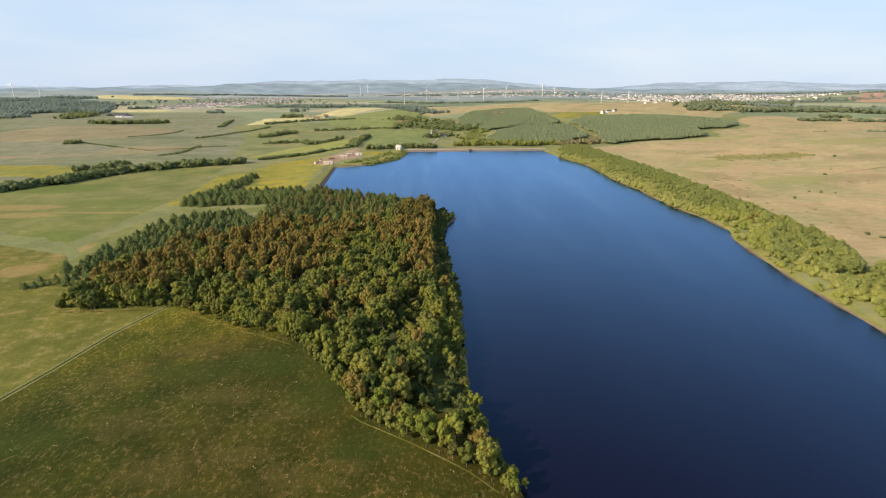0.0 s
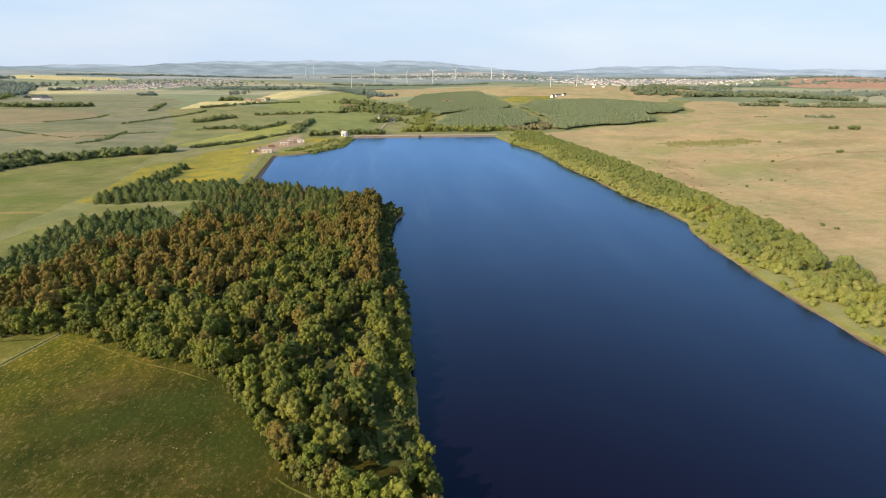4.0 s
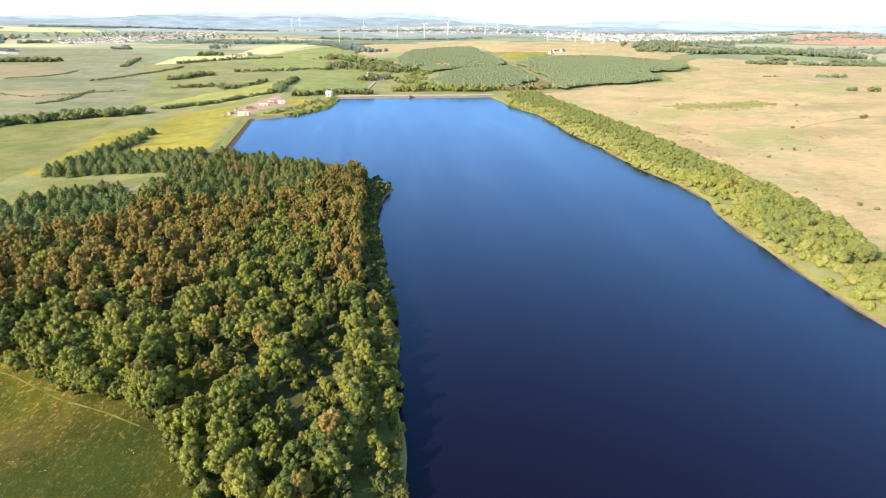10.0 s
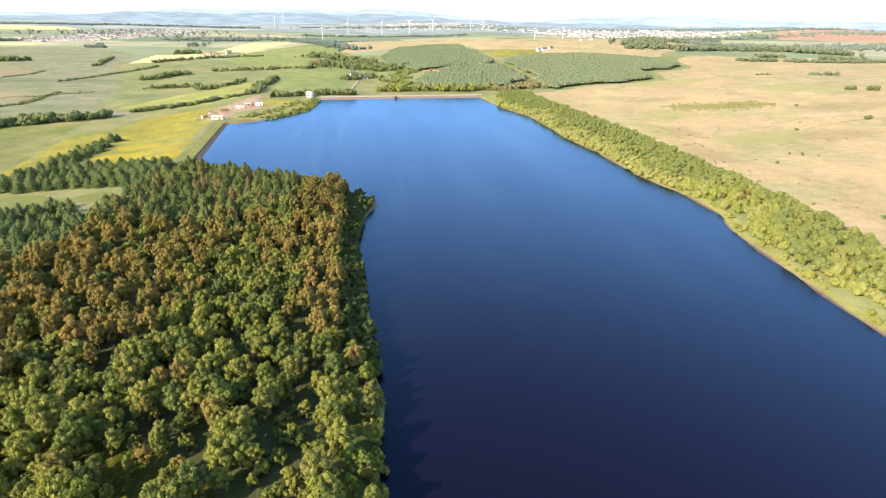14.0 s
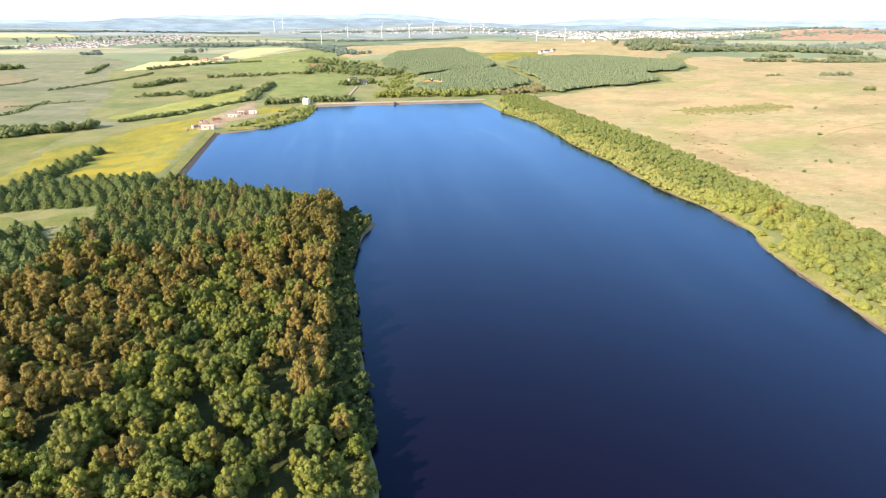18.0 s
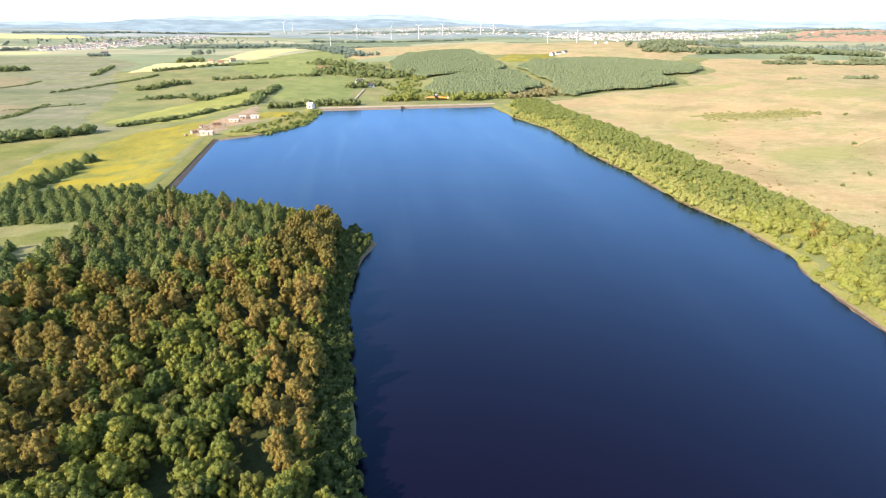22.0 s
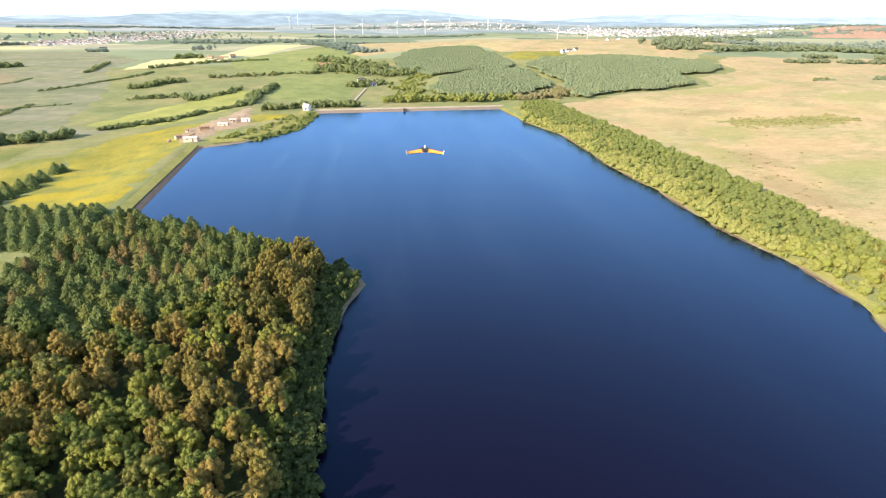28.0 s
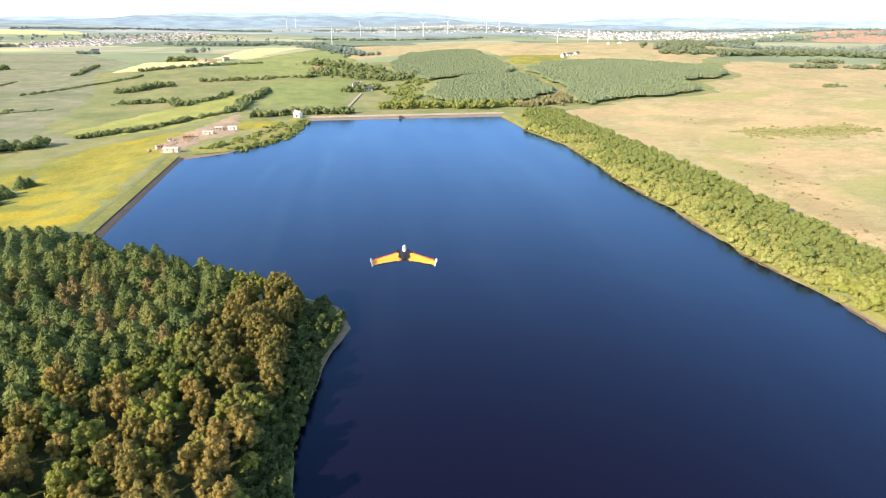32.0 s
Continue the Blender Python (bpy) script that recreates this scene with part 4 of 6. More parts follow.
def trunk_mesh(seed, height, r, limbs=4):
    """A tapered, slightly leaning trunk with a few limbs."""
    rng = np.random.default_rng(seed)
    vs, fs = [], []

    def tube(a, b, ra, rb, o):
        a, b = np.array(a, float), np.array(b, float)
        d = (b - a) / np.linalg.norm(b - a)
        t = np.cross(d, [0.3, 0.9, 0.2])
        t /= np.linalg.norm(t)
        s = np.cross(d, t)
        k = 6
        th = np.arange(k) * 6.283 / k
        for c, rr in ((a, ra), (b, rb)):
            vs.append(c + (np.cos(th)[:, None] * t + np.sin(th)[:, None] * s) * rr)
        fs.extend([(o + q, o + (q + 1) % k, o + k + (q + 1) % k, o + k + q) for q in range(k)])
        return o + 2 * k

    lean = rng.uniform(-0.25, 0.25, 2)
    m = (lean[0], lean[1], height * 0.5)
    o = tube((0, 0, -0.4), m, r, r * 0.72, 0)
    o = tube(m, (lean[0] * 1.8, lean[1] * 1.8, height), r * 0.72, r * 0.25, o)
    for q in range(limbs):
        th = 6.283 * q / limbs + rng.uniform(-0.4, 0.4)
        L = height * rng.uniform(0.28, 0.4)
        z = height * rng.uniform(0.42, 0.66)
        o = tube((lean[0], lean[1], z), (lean[0] + math.cos(th) * L, lean[1] + math.sin(th) * L, z + L * 0.7), r * 0.4, r * 0.14, o)
    return mesh_from("trunk", np.concatenate(vs).tolist(), fs, M["bark"])


def plant_kind(name, label, category, group, makers):
    """Prototype plants of one kind: (trunk mesh, crown mesh) pairs."""
    return {"name": name, "label": label, "category": category, "group": group, "makers": makers}


def place_plant(kind, x, y, scale, turn, which, wide=1.0):
    trunk, crown = kind["makers"][which % len(kind["makers"])]
    m = Matrix.Translation((x, y, land1(x, y))) @ Matrix.Rotation(turn, 4, "Z") @ Matrix.Diagonal((scale * wide, scale * wide, scale, 1))
    t = thing(kind["name"], m, kind["label"], kind["category"], kind["group"])
    if trunk:
        part_mesh("trunk", trunk, t)
    part_mesh("crown", crown, t)
    return t


def broad_pair(seed, radius, low, top, lobes, n, leaf, mat, upright=1.0, trunk_r=0.18, full=0.29, taper=0.6):
    v, f = crown_arrays(seed, radius, low, top, lobes, n, leaf, upright, full, taper)
    return trunk_mesh(seed, top * 0.72, trunk_r), mesh_from("crown", v.tolist(), f.tolist(), mat)


def spruce_pair(seed, radius, low, top, tiers, per, mat, fluff=620):
    v, f = spruce_arrays(seed, radius, low, top, tiers, per, fluff)
    return trunk_mesh(seed, top * 0.9, 0.15, 0), mesh_from("crown", v.tolist(), f.tolist(), mat)


KINDS = {
    "broad": plant_kind("broadleaf_tree", "green broadleaf tree with a billowing crown in the wood", "tree", "trees of the wood",
                        [broad_pair(10 + q, 2.6, 0.8, 7.6, 46, 1400, 0.16, M["broad"], 1.05, 0.18, 0.225) for q in range(6)]),
    "oak": plant_kind("oak_tree", "rounded green oak in the landward side of the wood", "tree", "trees of the wood",
                      [broad_pair(20 + q, 2.7, 0.8, 7.2, 46, 1400, 0.16, M["broad"], 1.05, 0.18, 0.225) for q in range(5)]),
    "fresh": plant_kind("birch_tree", "bright yellow-green young tree on the wood's edge", "tree", "trees of the wood",
                        [broad_pair(30 + q, 2.1, 1.0, 6.4, 18, 560, 0.24, M["bright"], 1.25) for q in range(3)]),
    "brown": plant_kind("pine_tree", "pine tree with brown-tipped clumped needles", "tree", "trees of the wood",
                        [broad_pair(50 + q, 2.1, 2.2, 9.4, 44, 1350, 0.152, M["brown"], 1.15, 0.18, 0.235) for q in range(6)]),
    "landward": plant_kind("larch_tree", "larch with rust-brown clumped needles in the landward stand", "tree", "larches of the wood",
                           [broad_pair(60 + q, 2.1, 2.0, 9.0, 44, 1350, 0.152, M["brown"], 1.15, 0.18, 0.235) for q in range(5)]),
    "planted": plant_kind("planted_fir", "young dark green fir in a planted block by the embankment", "tree", "planted firs",
                          [spruce_pair(100 + q, 2.6, 0.1, 4.4, 6, 10, M["young"], 480) for q in range(3)]),
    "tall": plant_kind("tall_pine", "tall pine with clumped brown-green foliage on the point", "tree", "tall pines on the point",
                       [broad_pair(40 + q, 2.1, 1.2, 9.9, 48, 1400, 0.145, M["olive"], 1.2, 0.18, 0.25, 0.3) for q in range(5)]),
    "spruce": plant_kind("spruce_tree", "dark green pointed spruce in the wood", "tree", "spruces of the wood",
                         [spruce_pair(70 + q, 3.1, 0.4, 6.7, 8, 12, M["spruce"], 760) for q in range(6)]),
    "rusty": plant_kind("rusty_spruce", "spruce with rust-brown thinning needles in the wood", "tree", "spruces of the wood",
                        [spruce_pair(80 + q, 2.6, 0.6, 6.9, 8, 9, M["rusty"], 520) for q in range(3)]),
    "young": plant_kind("young_conifer", "young dark green conifer in a planted block", "tree", "young conifers",
                        [spruce_pair(90 + q, 2.5, 0.1, 4.5, 6, 10, M["young"], 480) for q in range(4)]),
    "willow": plant_kind("willow_shrub", "pale yellow-green willow shrub on the reservoir bank", "shrub", "shrubs along the bank",
                         [broad_pair(110 + q, 2.3, -0.3, 2.3, 16, 460, 0.2, M["willow"], 1.0, 0.1, 0.46) for q in range(5)]),
    "alder": plant_kind("alder_tree", "mid-green alder in the belt along the reservoir bank", "tree", "alders along the bank",
                        [broad_pair(130 + q, 2.4, 0.0, 3.6, 18, 480, 0.2, M["alder"], 1.0, 0.12, 0.4) for q in range(5)]),
    "bank": plant_kind("bank_shrub", "mid-green shrub at the foot of the wood", "shrub", "shrubs at the foot of the wood",
                       [broad_pair(170 + q, 2.5, 0.2, 5.0, 15, 420, 0.28, M["broad"], 1.1, 0.1) for q in range(4)]),
    # bank shrub again in darker leaves, painted as if shaded by the wood
    "shade": plant_kind("hawthorn_bush", "bush below the wood on the water side, leaves darkened for shade", "shrub", "shrubs at the foot of the wood",
                        [broad_pair(190 + q, 2.5, 0.2, 5.0, 15, 420, 0.28, M["scrub"], 1.1, 0.1) for q in range(3)]),
    "moor": plant_kind("moor_bush", "rounded dark bush standing alone on the moor", "shrub", "bushes of the moor",
                       [broad_pair(210 + q, 3.4, 0.1, 4.4, 12, 260, 0.4, M["hedge"], 1.0, 0.1, 0.42) for q in range(3)]),
    "field": plant_kind("field_tree", "round dark green tree standing in a hedge line", "tree", "hedge trees",
                        [broad_pair(150 + q, 3.6, 1.0, 8.0, 12, 300, 0.6, M["hedge"], 1.0, 0.2) for q in range(4)]),
}


def scatter(poly, spacing, seed, jitter=0.38):
    rng = np.random.default_rng(seed)
    p = np.array(poly)
    xs = np.arange(p[:, 0].min(), p[:, 0].max() + spacing, spacing)
    ys = np.arange(p[:, 1].min(), p[:, 1].max() + spacing, spacing * 0.87)
    out = []
    for r, y in enumerate(ys):
        for x in xs + (spacing / 2 if r % 2 else 0):
            out.append((x + rng.uniform(-1, 1) * spacing * jitter, y + rng.uniform(-1, 1) * spacing * jitter))
    out = np.array(out)
    return out[dist_poly(out[:, 0], out[:, 1], poly) < 0], rng


def within(x, y, poly):
    return float(dist_poly(np.array([x]), np.array([y]), poly)[0])


def wood_kind(x, y, r):
    """Which tree stands where in the wood."""
    n = math.sin(x / 11 + 1.0) * math.sin(y / 13) + 0.5 * math.sin(x / 5.3 - y / 6.1)
    edge = 3.0 * n
    if y < 150 and r < 0.4 and within(x, y, WOOD) > -4:
        return "fresh"
    if x < float(np.interp(y, [150, 168, 179, 188, 193, 206, 211, 217, 230, 238, 246, 280], [-122, -112, -110, -107.5, -102, -99, -92, -84, -79, -80, -84, -80])):
        return "young"
    if within(x, y, STAND_RUST) < 0 and r < 0.62:
        return "rusty"
    if within(x, y, STAND_SPRUCE) < 0:
        return "rusty" if r < 0.07 else "spruce"
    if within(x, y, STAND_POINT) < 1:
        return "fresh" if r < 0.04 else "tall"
    if within(x, y, STAND_PINE_WEST) < edge:
        return "brown" if r < 0.65 + 0.2 * n else "broad"
    if within(x, y, STAND_PINE_MID) < 0.5 * edge:
        return "brown" if r < 0.72 else "broad"
    if within(x, y, STAND_PINE_EAST) < edge:
        return "brown" if r < 0.6 + 0.3 * n else "broad"
    if r > 0.95:
        return "fresh"
    return "brown" if r < 0.07 + 0.09 * n else "broad"


spots, rng = scatter(WOOD, 3.72, 5, 0.62)
for q, (x, y) in enumerate(spots):
    if math.hypot((x + 7.5) / 4.6, (y - 132) / 17.0) < 1 or rng.random() < 0.04:
        continue
    if within(x, y, LOW_SCRUB) < 0:
        place_plant(KINDS["shade"], x, y, rng.uniform(0.5, 0.85), rng.uniform(0, 6.28), q)
        continue
    if y < 90 and x > -12 and rng.random() < 0.6:
        continue
    k = wood_kind(x, y, rng.random())
    s = rng.uniform(0.68, 1.08)
    if math.hypot((x + 29) / 7, (y - 134) / 10) < 1 or math.hypot((x + 15) / 5, (y - 122) / 8) < 1:
        s *= 0.62
    if k in ("spruce", "rusty"):
        if rng.random() < 0.2:
            continue
        s = 0.91 + (s - 0.68) * 0.85
    if k == "young":
        s *= 0.55 if x < -124 and y < 172 else 1.05
    if x < -42:
        k = {"broad": "oak", "brown": "landward"}.get(k, k)
    if x > float(np.interp(y, [68, 106, 150, 200, 225, 262], [5, 1, 1, -2.5, -2, -1])) and y > 85:
        s *= 0.8
        if y > 160:
            k, s = "shade", s * 0.75
    place_plant(KINDS[k], x, y, s, rng.uniform(0, 6.28), int(rng.integers(0, 60)), rng.uniform(0.88, 1.12))

# low trees and scrub along the foot of the wood and on the point
for q, y in enumerate(np.arange(70, 262, 1.9)):
    x = float(np.interp(y, [68, 86, 106, 150, 172, 200, 225, 243, 258], [14, 9, 6.5, 6.5, 5, 2.5, 2, 4.5, 8])) - 0.3 + rng.uniform(-1.2, 0.4)
    place_plant(KINDS["fresh" if y < 160 and q % 4 == 0 else "bank" if y < 160 else "shade"], x, y, rng.uniform(0.32, 0.6), rng.uniform(0, 6.28), q)
for q in range(16):
    place_plant(KINDS["shade"], rng.uniform(-1, 4.5), rng.uniform(244, 267), rng.uniform(0.22, 0.5), rng.uniform(0, 6.28), q)
for q in range(46):
    a, b2 = rng.uniform(0, 6.28), rng.uniform(0, 1) ** 0.5
    place_plant(KINDS["bank"], -7.5 + 4.4 * b2 * math.cos(a), 132 + 16 * b2 * math.sin(a), rng.uniform(0.3, 0.6), rng.uniform(0, 6.28), q)

SW_EDGE = [(-112, 145), (-78, 145.5), (-65, 139.5), (-53, 131.5), (-42, 127), (-35, 122.5), (-25.5, 109.5), (-20.5, 101), (-14, 90.5), (-6, 84), (-1, 81), (5, 76.5), (12, 71.5)]
for (ax, ay), (bx, by) in zip(SW_EDGE, SW_EDGE[1:]):
    n = int(math.hypot(bx - ax, by - ay) / 1.5)
    for q in range(n):
        u = (q + rng.uniform(0, 1)) / n
        place_plant(KINDS["bank"], ax + (bx - ax) * u + rng.uniform(-1, 1.2), ay + (by - ay) * u + rng.uniform(0, 2.4), rng.uniform(0.3, 0.75), rng.uniform(0, 6.28), q)

# single trees that stand out on the wood's corner
for k, x, y, sc in (("brown", -17, 95.5, 0.84), ("brown", -15.5, 94, 0.7), ("brown", -18.5, 97.5, 0.66), ("fresh", -5.5, 84, 1.1), ("fresh", -3, 83.2, 0.95), ("fresh", 2.2, 80.2, 1.25), ("fresh", -11, 90.5, 1.05), ("brown", 8, 78.8, 0.74), ("brown", 6.6, 80, 0.6),
                    ("tall", -7.5, 87.5, 0.62), ("spruce", -21.5, 105, 0.6), ("fresh", -25, 112, 0.8), ("bank", 10.2, 75.4, 0.7), ("fresh", 12.4, 72.8, 0.62), ("fresh", 14.4, 72.4, 0.36), ("fresh", -21.5, 102, 0.7)):
    place_plant(KINDS[k], x, y, sc, x, int(y))

# young conifer block and row
for poly, seed in (([(-142, 288), (-122, 286), (-86, 288), (-79, 300), (-78, 312), (-86, 322), (-108, 326), (-126, 330), (-142, 330)], 7), ([(-141, 330), (-133, 330), (-131, 362), (-134, 396), (-139, 396)], 8)):
    pts, rg = scatter(poly, 4.9, seed, 0.25)
    for q, (x, y) in enumerate(pts):
        place_plant(KINDS["planted"], x, y, rg.uniform(0.85, 1.15), rg.uniform(0, 6.28), q, 1.15)


def joined_plants(name, pts, maker, mat, label, category, rg, lo=0.8, hi=1.25):
    """Many small plants as one mass."""
    vs, fs, o = [], [], 0
    protos = [maker(q) for q in range(5)]
    pts = np.array(pts)
    z = land(pts[:, 0], pts[:, 1])
    for q, (x, y) in enumerate(pts):
        v, f = protos[int(rg.integers(0, 5))]
        a, s = rg.uniform(0, 6.28), rg.uniform(lo, hi)
        ca, sa = math.cos(a) * s, math.sin(a) * s
        w = np.column_stack([v[:, 0] * ca - v[:, 1] * sa + x, v[:, 0] * sa + v[:, 1] * ca + y, v[:, 2] * s + z[q]])
        vs.append(w)
        fs.append(f + o)
        o += len(w)
    ob = new(name, mesh_from(name, np.concatenate(vs).tolist(), np.concatenate(fs).tolist(), mat))
    return tagged(ob, label, category, kind="stuff")


rg = np.random.default_rng(41)
low = []
for q in range(230):
    y = 150 + 118 * (q + rg.uniform(0, 1)) / 230
    low.append((float(np.interp(y, [150, 172, 200, 225, 243, 258, 268], [6, 4.6, 2, 1.5, 2.5, 4.5, 2])) - rg.uniform(-0.9, 5.5), y))
joined_plants("shore_scrub", low, lambda s: crown_arrays(230 + s, 1.6, 0.1, 2.6, 9, 190, 0.24, 1.0, 0.36), M["scrub"], "low green scrub between the wood and the water, darkened for shade", "scrub", rg)

# rushes and bleached tussocks in the rough pasture, thick in a few spots
def tussock(seed, radius, top, n=9):
    """A clump of arching grass blades."""
    rng = np.random.default_rng(seed)
    th = rng.uniform(0, 6.283, n)
    d = np.column_stack([np.cos(th), np.sin(th), np.zeros(n)])
    side = np.column_stack([-np.sin(th), np.cos(th), np.zeros(n)]) * radius * 0.34
    out = radius * rng.uniform(0.6, 1.2, n)[:, None]
    h = top * rng.uniform(0.6, 1.2, n)[:, None] * [0, 0, 1]
    v = np.stack([d * out * 0.15 - side, d * out * 0.15 + side, d * out * 0.75 + h + side * 0.7, d * out + h * 0.75], 1).reshape(-1, 3)
    k = np.arange(n)[:, None] * 4
    return v, np.concatenate([k + [0, 1, 2], k + [0, 2, 3]], 0)


NEAR_PASTURE = [(-96, 58), (-20, 58), (16, 58), (12, 69), (4, 75), (-7, 82), (-15, 89), (-21.5, 99), (-27, 108), (-37, 121), (-54, 129), (-66, 137), (-79, 143), (-86, 126), (-92, 96)]
pts, rg = scatter(NEAR_PASTURE, 0.95, 91, 0.7)
green_pts, dry_pts = [], []
for x, y in pts:
    dry = sum(math.exp(-((x - a) / c) ** 2 - ((y - b2) / d) ** 2) for a, b2, c, d in DRY_SPOTS)
    wet = 0.5 + 0.5 * math.sin(x / 7.1 + 0.6 * math.sin(y / 5)) * math.sin(y / 6.3 + x / 15)
    r = rg.random()
    if r < 0.13 + 0.5 * dry:
        dry_pts.append((x, y))
    elif r > 0.86 - 0.4 * wet:
        green_pts.append((x, y))
joined_plants("rushes", green_pts, lambda s: tussock(500 + s, 0.5, 0.3), M["rush"], "dark green rush clumps in the rough pasture", "rushes", rg, 0.6, 1.5)
joined_plants("dry_tussocks", dry_pts, lambda s: tussock(520 + s, 0.5, 0.3), M["dry"], "bleached straw-brown tussocks in the rough pasture", "grass", rg, 0.5, 1.5)

# scrub belt on the far bank
BELT = [(125, 548), (113.5, 492), (125.5, 448), (126.5, 400), (125.5, 372), (129.5, 333), (130, 290), (135.5, 258), (135.5, 237), (129.5, 219), (126.5, 195), (123.5, 165), (123, 90), (146, 90),
        (148, 128), (154, 165), (163, 240), (163, 300), (163, 350), (161, 395), (157, 450), (150, 540), (140, 556)]
pts, rg = scatter(BELT, 3.0, 11)
far_pts = []
count = {"willow": 0, "alder": 0}
for q, (x, y) in enumerate(pts):
    edge = float(np.interp(y, [60, 130, 165, 195, 219, 237, 258, 290, 333, 372, 400, 446, 490, 545], [124, 121, 122, 125, 128, 134, 134, 128.5, 128, 124, 125, 124, 112, 107]))
    inland = x - edge
    if y < 250 and rg.random() < 0.12 + 0.12 * math.sin(y / 9) + (0.5 if inland < 9 and 222 < y < 252 else 0.08 if inland < 4 else 0) + (0.38 if y < 182 else 0):
        continue
    k = "willow" if inland < 15 + 6 * math.sin(y / 17) + rg.normal(0, 8) else "alder"
    if y < 268 and count[k] < 299:
        count[k] += 1
        place_plant(KINDS[k], x, y, rg.uniform(0.55, 1.4) * (0.62 if inland < 6 else 1), rg.uniform(0, 6.28), q)
    else:
        far_pts.append((x, y, k))
for x, y, sc in ((154, 247, 0.5), (151.5, 245, 0.42), (156.5, 250, 0.45), (153, 250, 0.36), (146.5, 242, 0.5), (145, 236, 0.46), (148.5, 239, 0.4), (143.5, 231, 0.45), (158, 261, 0.45)):
    place_plant(KINDS["brown"], x, y, sc, x, int(y))
for k, nm, mat in (("willow", "bank_scrub", M["willow"]), ("alder", "alder_belt", M["alder"])):
    sel = [(x, y) for x, y, kk in far_pts if kk == k]
    joined_plants(nm, sel, lambda s: crown_arrays(200 + s, 2.3, -0.2, 2.2 if k == "willow" else 3.5, 9, 150, 0.27, 1.0, 0.46), mat, "dense scrub belt along the far bank", "scrub", rg)


# dark tufts of heather and coarse grass out on the moor
rg = np.random.default_rng(93)
tuft_pts = []
for cx, cy, ex, ey, n in ((172, 292, 5, 16, 70), (183, 328, 7, 18, 90), (196, 365, 8, 16, 60), (178, 250, 8, 14, 40), (215, 420, 16, 20, 50), (265, 330, 22, 18, 60), (300, 520, 50, 30, 60), (235, 480, 18, 14, 30), (340, 400, 40, 40, 60)):
    tuft_pts += [(max(166.0, rg.normal(cx, ex)), rg.normal(cy, ey)) for q in range(n // 2)]
joined_plants("moor_tufts", tuft_pts, lambda s: crown_arrays(540 + s, 1.0, -0.1, 0.35, 5, 26, 0.3, 0.4, 0.4), M["heath_tuft"], "low brown-green tufts of heather on the pale moor", "tufts", rg, 0.4, 1.3)

# lone bushes out on the moor
for q, (x, y, sc) in enumerate(((309, 356, 0.55), (312, 357, 0.5), (306, 410, 0.4), (255, 347, 0.36), (389, 453, 0.75), (386, 455, 0.7), (398, 446, 0.9), (401, 444, 0.85), (445, 637, 0.8), (450, 636, 0.85), (456, 635, 0.8), (216, 303, 0.26), (220, 299, 0.24),
                                (199, 290, 0.3), (184, 218, 0.34), (186, 212, 0.3), (222, 302, 0.22), (226, 296, 0.2), (167, 266, 0.4), (168, 273, 0.38))):
    place_plant(KINDS["moor"], x, y, sc, q * 1.3, q)


def along(line, gap, spread, rg):
    out = []
    for (ax, ay), (bx, by) in zip(line, line[1:]):
        L = math.hypot(bx - ax, by - ay)
        for q in range(max(1, int(L / gap))):
            u = (q + rg.uniform(-0.3, 0.3)) * gap / L
            s = rg.normal(0, spread)
            out.append((ax + (bx - ax) * u - (by - ay) / L * s, ay + (by - ay) * u + (bx - ax) / L * s))
    return out


def bush(radius, top, n=46, leaf=0.7, lobes=7):
    return lambda s: crown_arrays(300 + s, radius, -0.2, top, lobes, n, leaf, 0.9, 0.5)


def hedge(line, gap, spread, radius, top, label, mat="hedge", seed=1, n=46):
    rg = np.random.default_rng(seed)
    joined_plants("hedgerow", along(line, gap * (0.3 if mat == "far_wood" else 0.38), spread, rg), bush(radius * (0.75 if mat == "far_wood" else 0.95), top * 0.85, int(n * 1.4), radius * 0.12), M[mat], label, "hedge", rg, 0.45, 1.35)


hedge([(-330, 270), (-285, 330), (-263, 370), (-250, 412), (-238, 429), (-215, 450), (-187, 469), (-172, 480)], 2.2, 2.6, 3.4, 5.6, "thick hedgerow with trees between fields", seed=21)
hedge([(-165, 500), (-137, 521), (-118, 552), (-94, 580)], 2.6, 1.2, 2.2, 3.2, "dense hedgerow beside the flower meadow", seed=22)
hedge([(-94, 580), (-98, 640), (-92, 724)], 3.0, 2.6, 2.8, 4.6, "line of hedge trees", seed=23)
hedge([(-232, 714), (-205, 780)], 2.6, 4.0, 3.0, 5, "copse on the flats", seed=24)
hedge([(-206, 642), (-165, 655), (-145, 628), (-120, 700)], 5, 3.0, 2.6, 4, "loose line of bushes", seed=25)
hedge([(-72, 545), (-40, 552), (0, 556)], 2.4, 2.2, 2.6, 5, "trees behind the white house", seed=26)
hedge([(-58, 443), (-43, 464), (-35, 484), (-33, 515), (-34, 528)], 2.2, 2.0, 1.7, 1.8, "bushes along the bay", "alder", seed=27)
hedge([(-76, 441), (-60, 458), (-49, 486), (-44, 515)], 3.0, 3.4, 1.6, 1.6, "bushes along the bay", "alder", seed=28)
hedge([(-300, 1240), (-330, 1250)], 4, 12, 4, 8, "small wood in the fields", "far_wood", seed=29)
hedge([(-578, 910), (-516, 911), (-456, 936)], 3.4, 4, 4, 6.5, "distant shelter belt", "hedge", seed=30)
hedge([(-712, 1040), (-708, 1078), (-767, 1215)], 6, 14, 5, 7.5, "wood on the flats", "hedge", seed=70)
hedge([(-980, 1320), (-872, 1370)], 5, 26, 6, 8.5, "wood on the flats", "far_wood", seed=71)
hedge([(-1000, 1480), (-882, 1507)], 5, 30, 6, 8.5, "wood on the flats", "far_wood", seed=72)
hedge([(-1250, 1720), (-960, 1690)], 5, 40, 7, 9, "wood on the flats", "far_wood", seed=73)
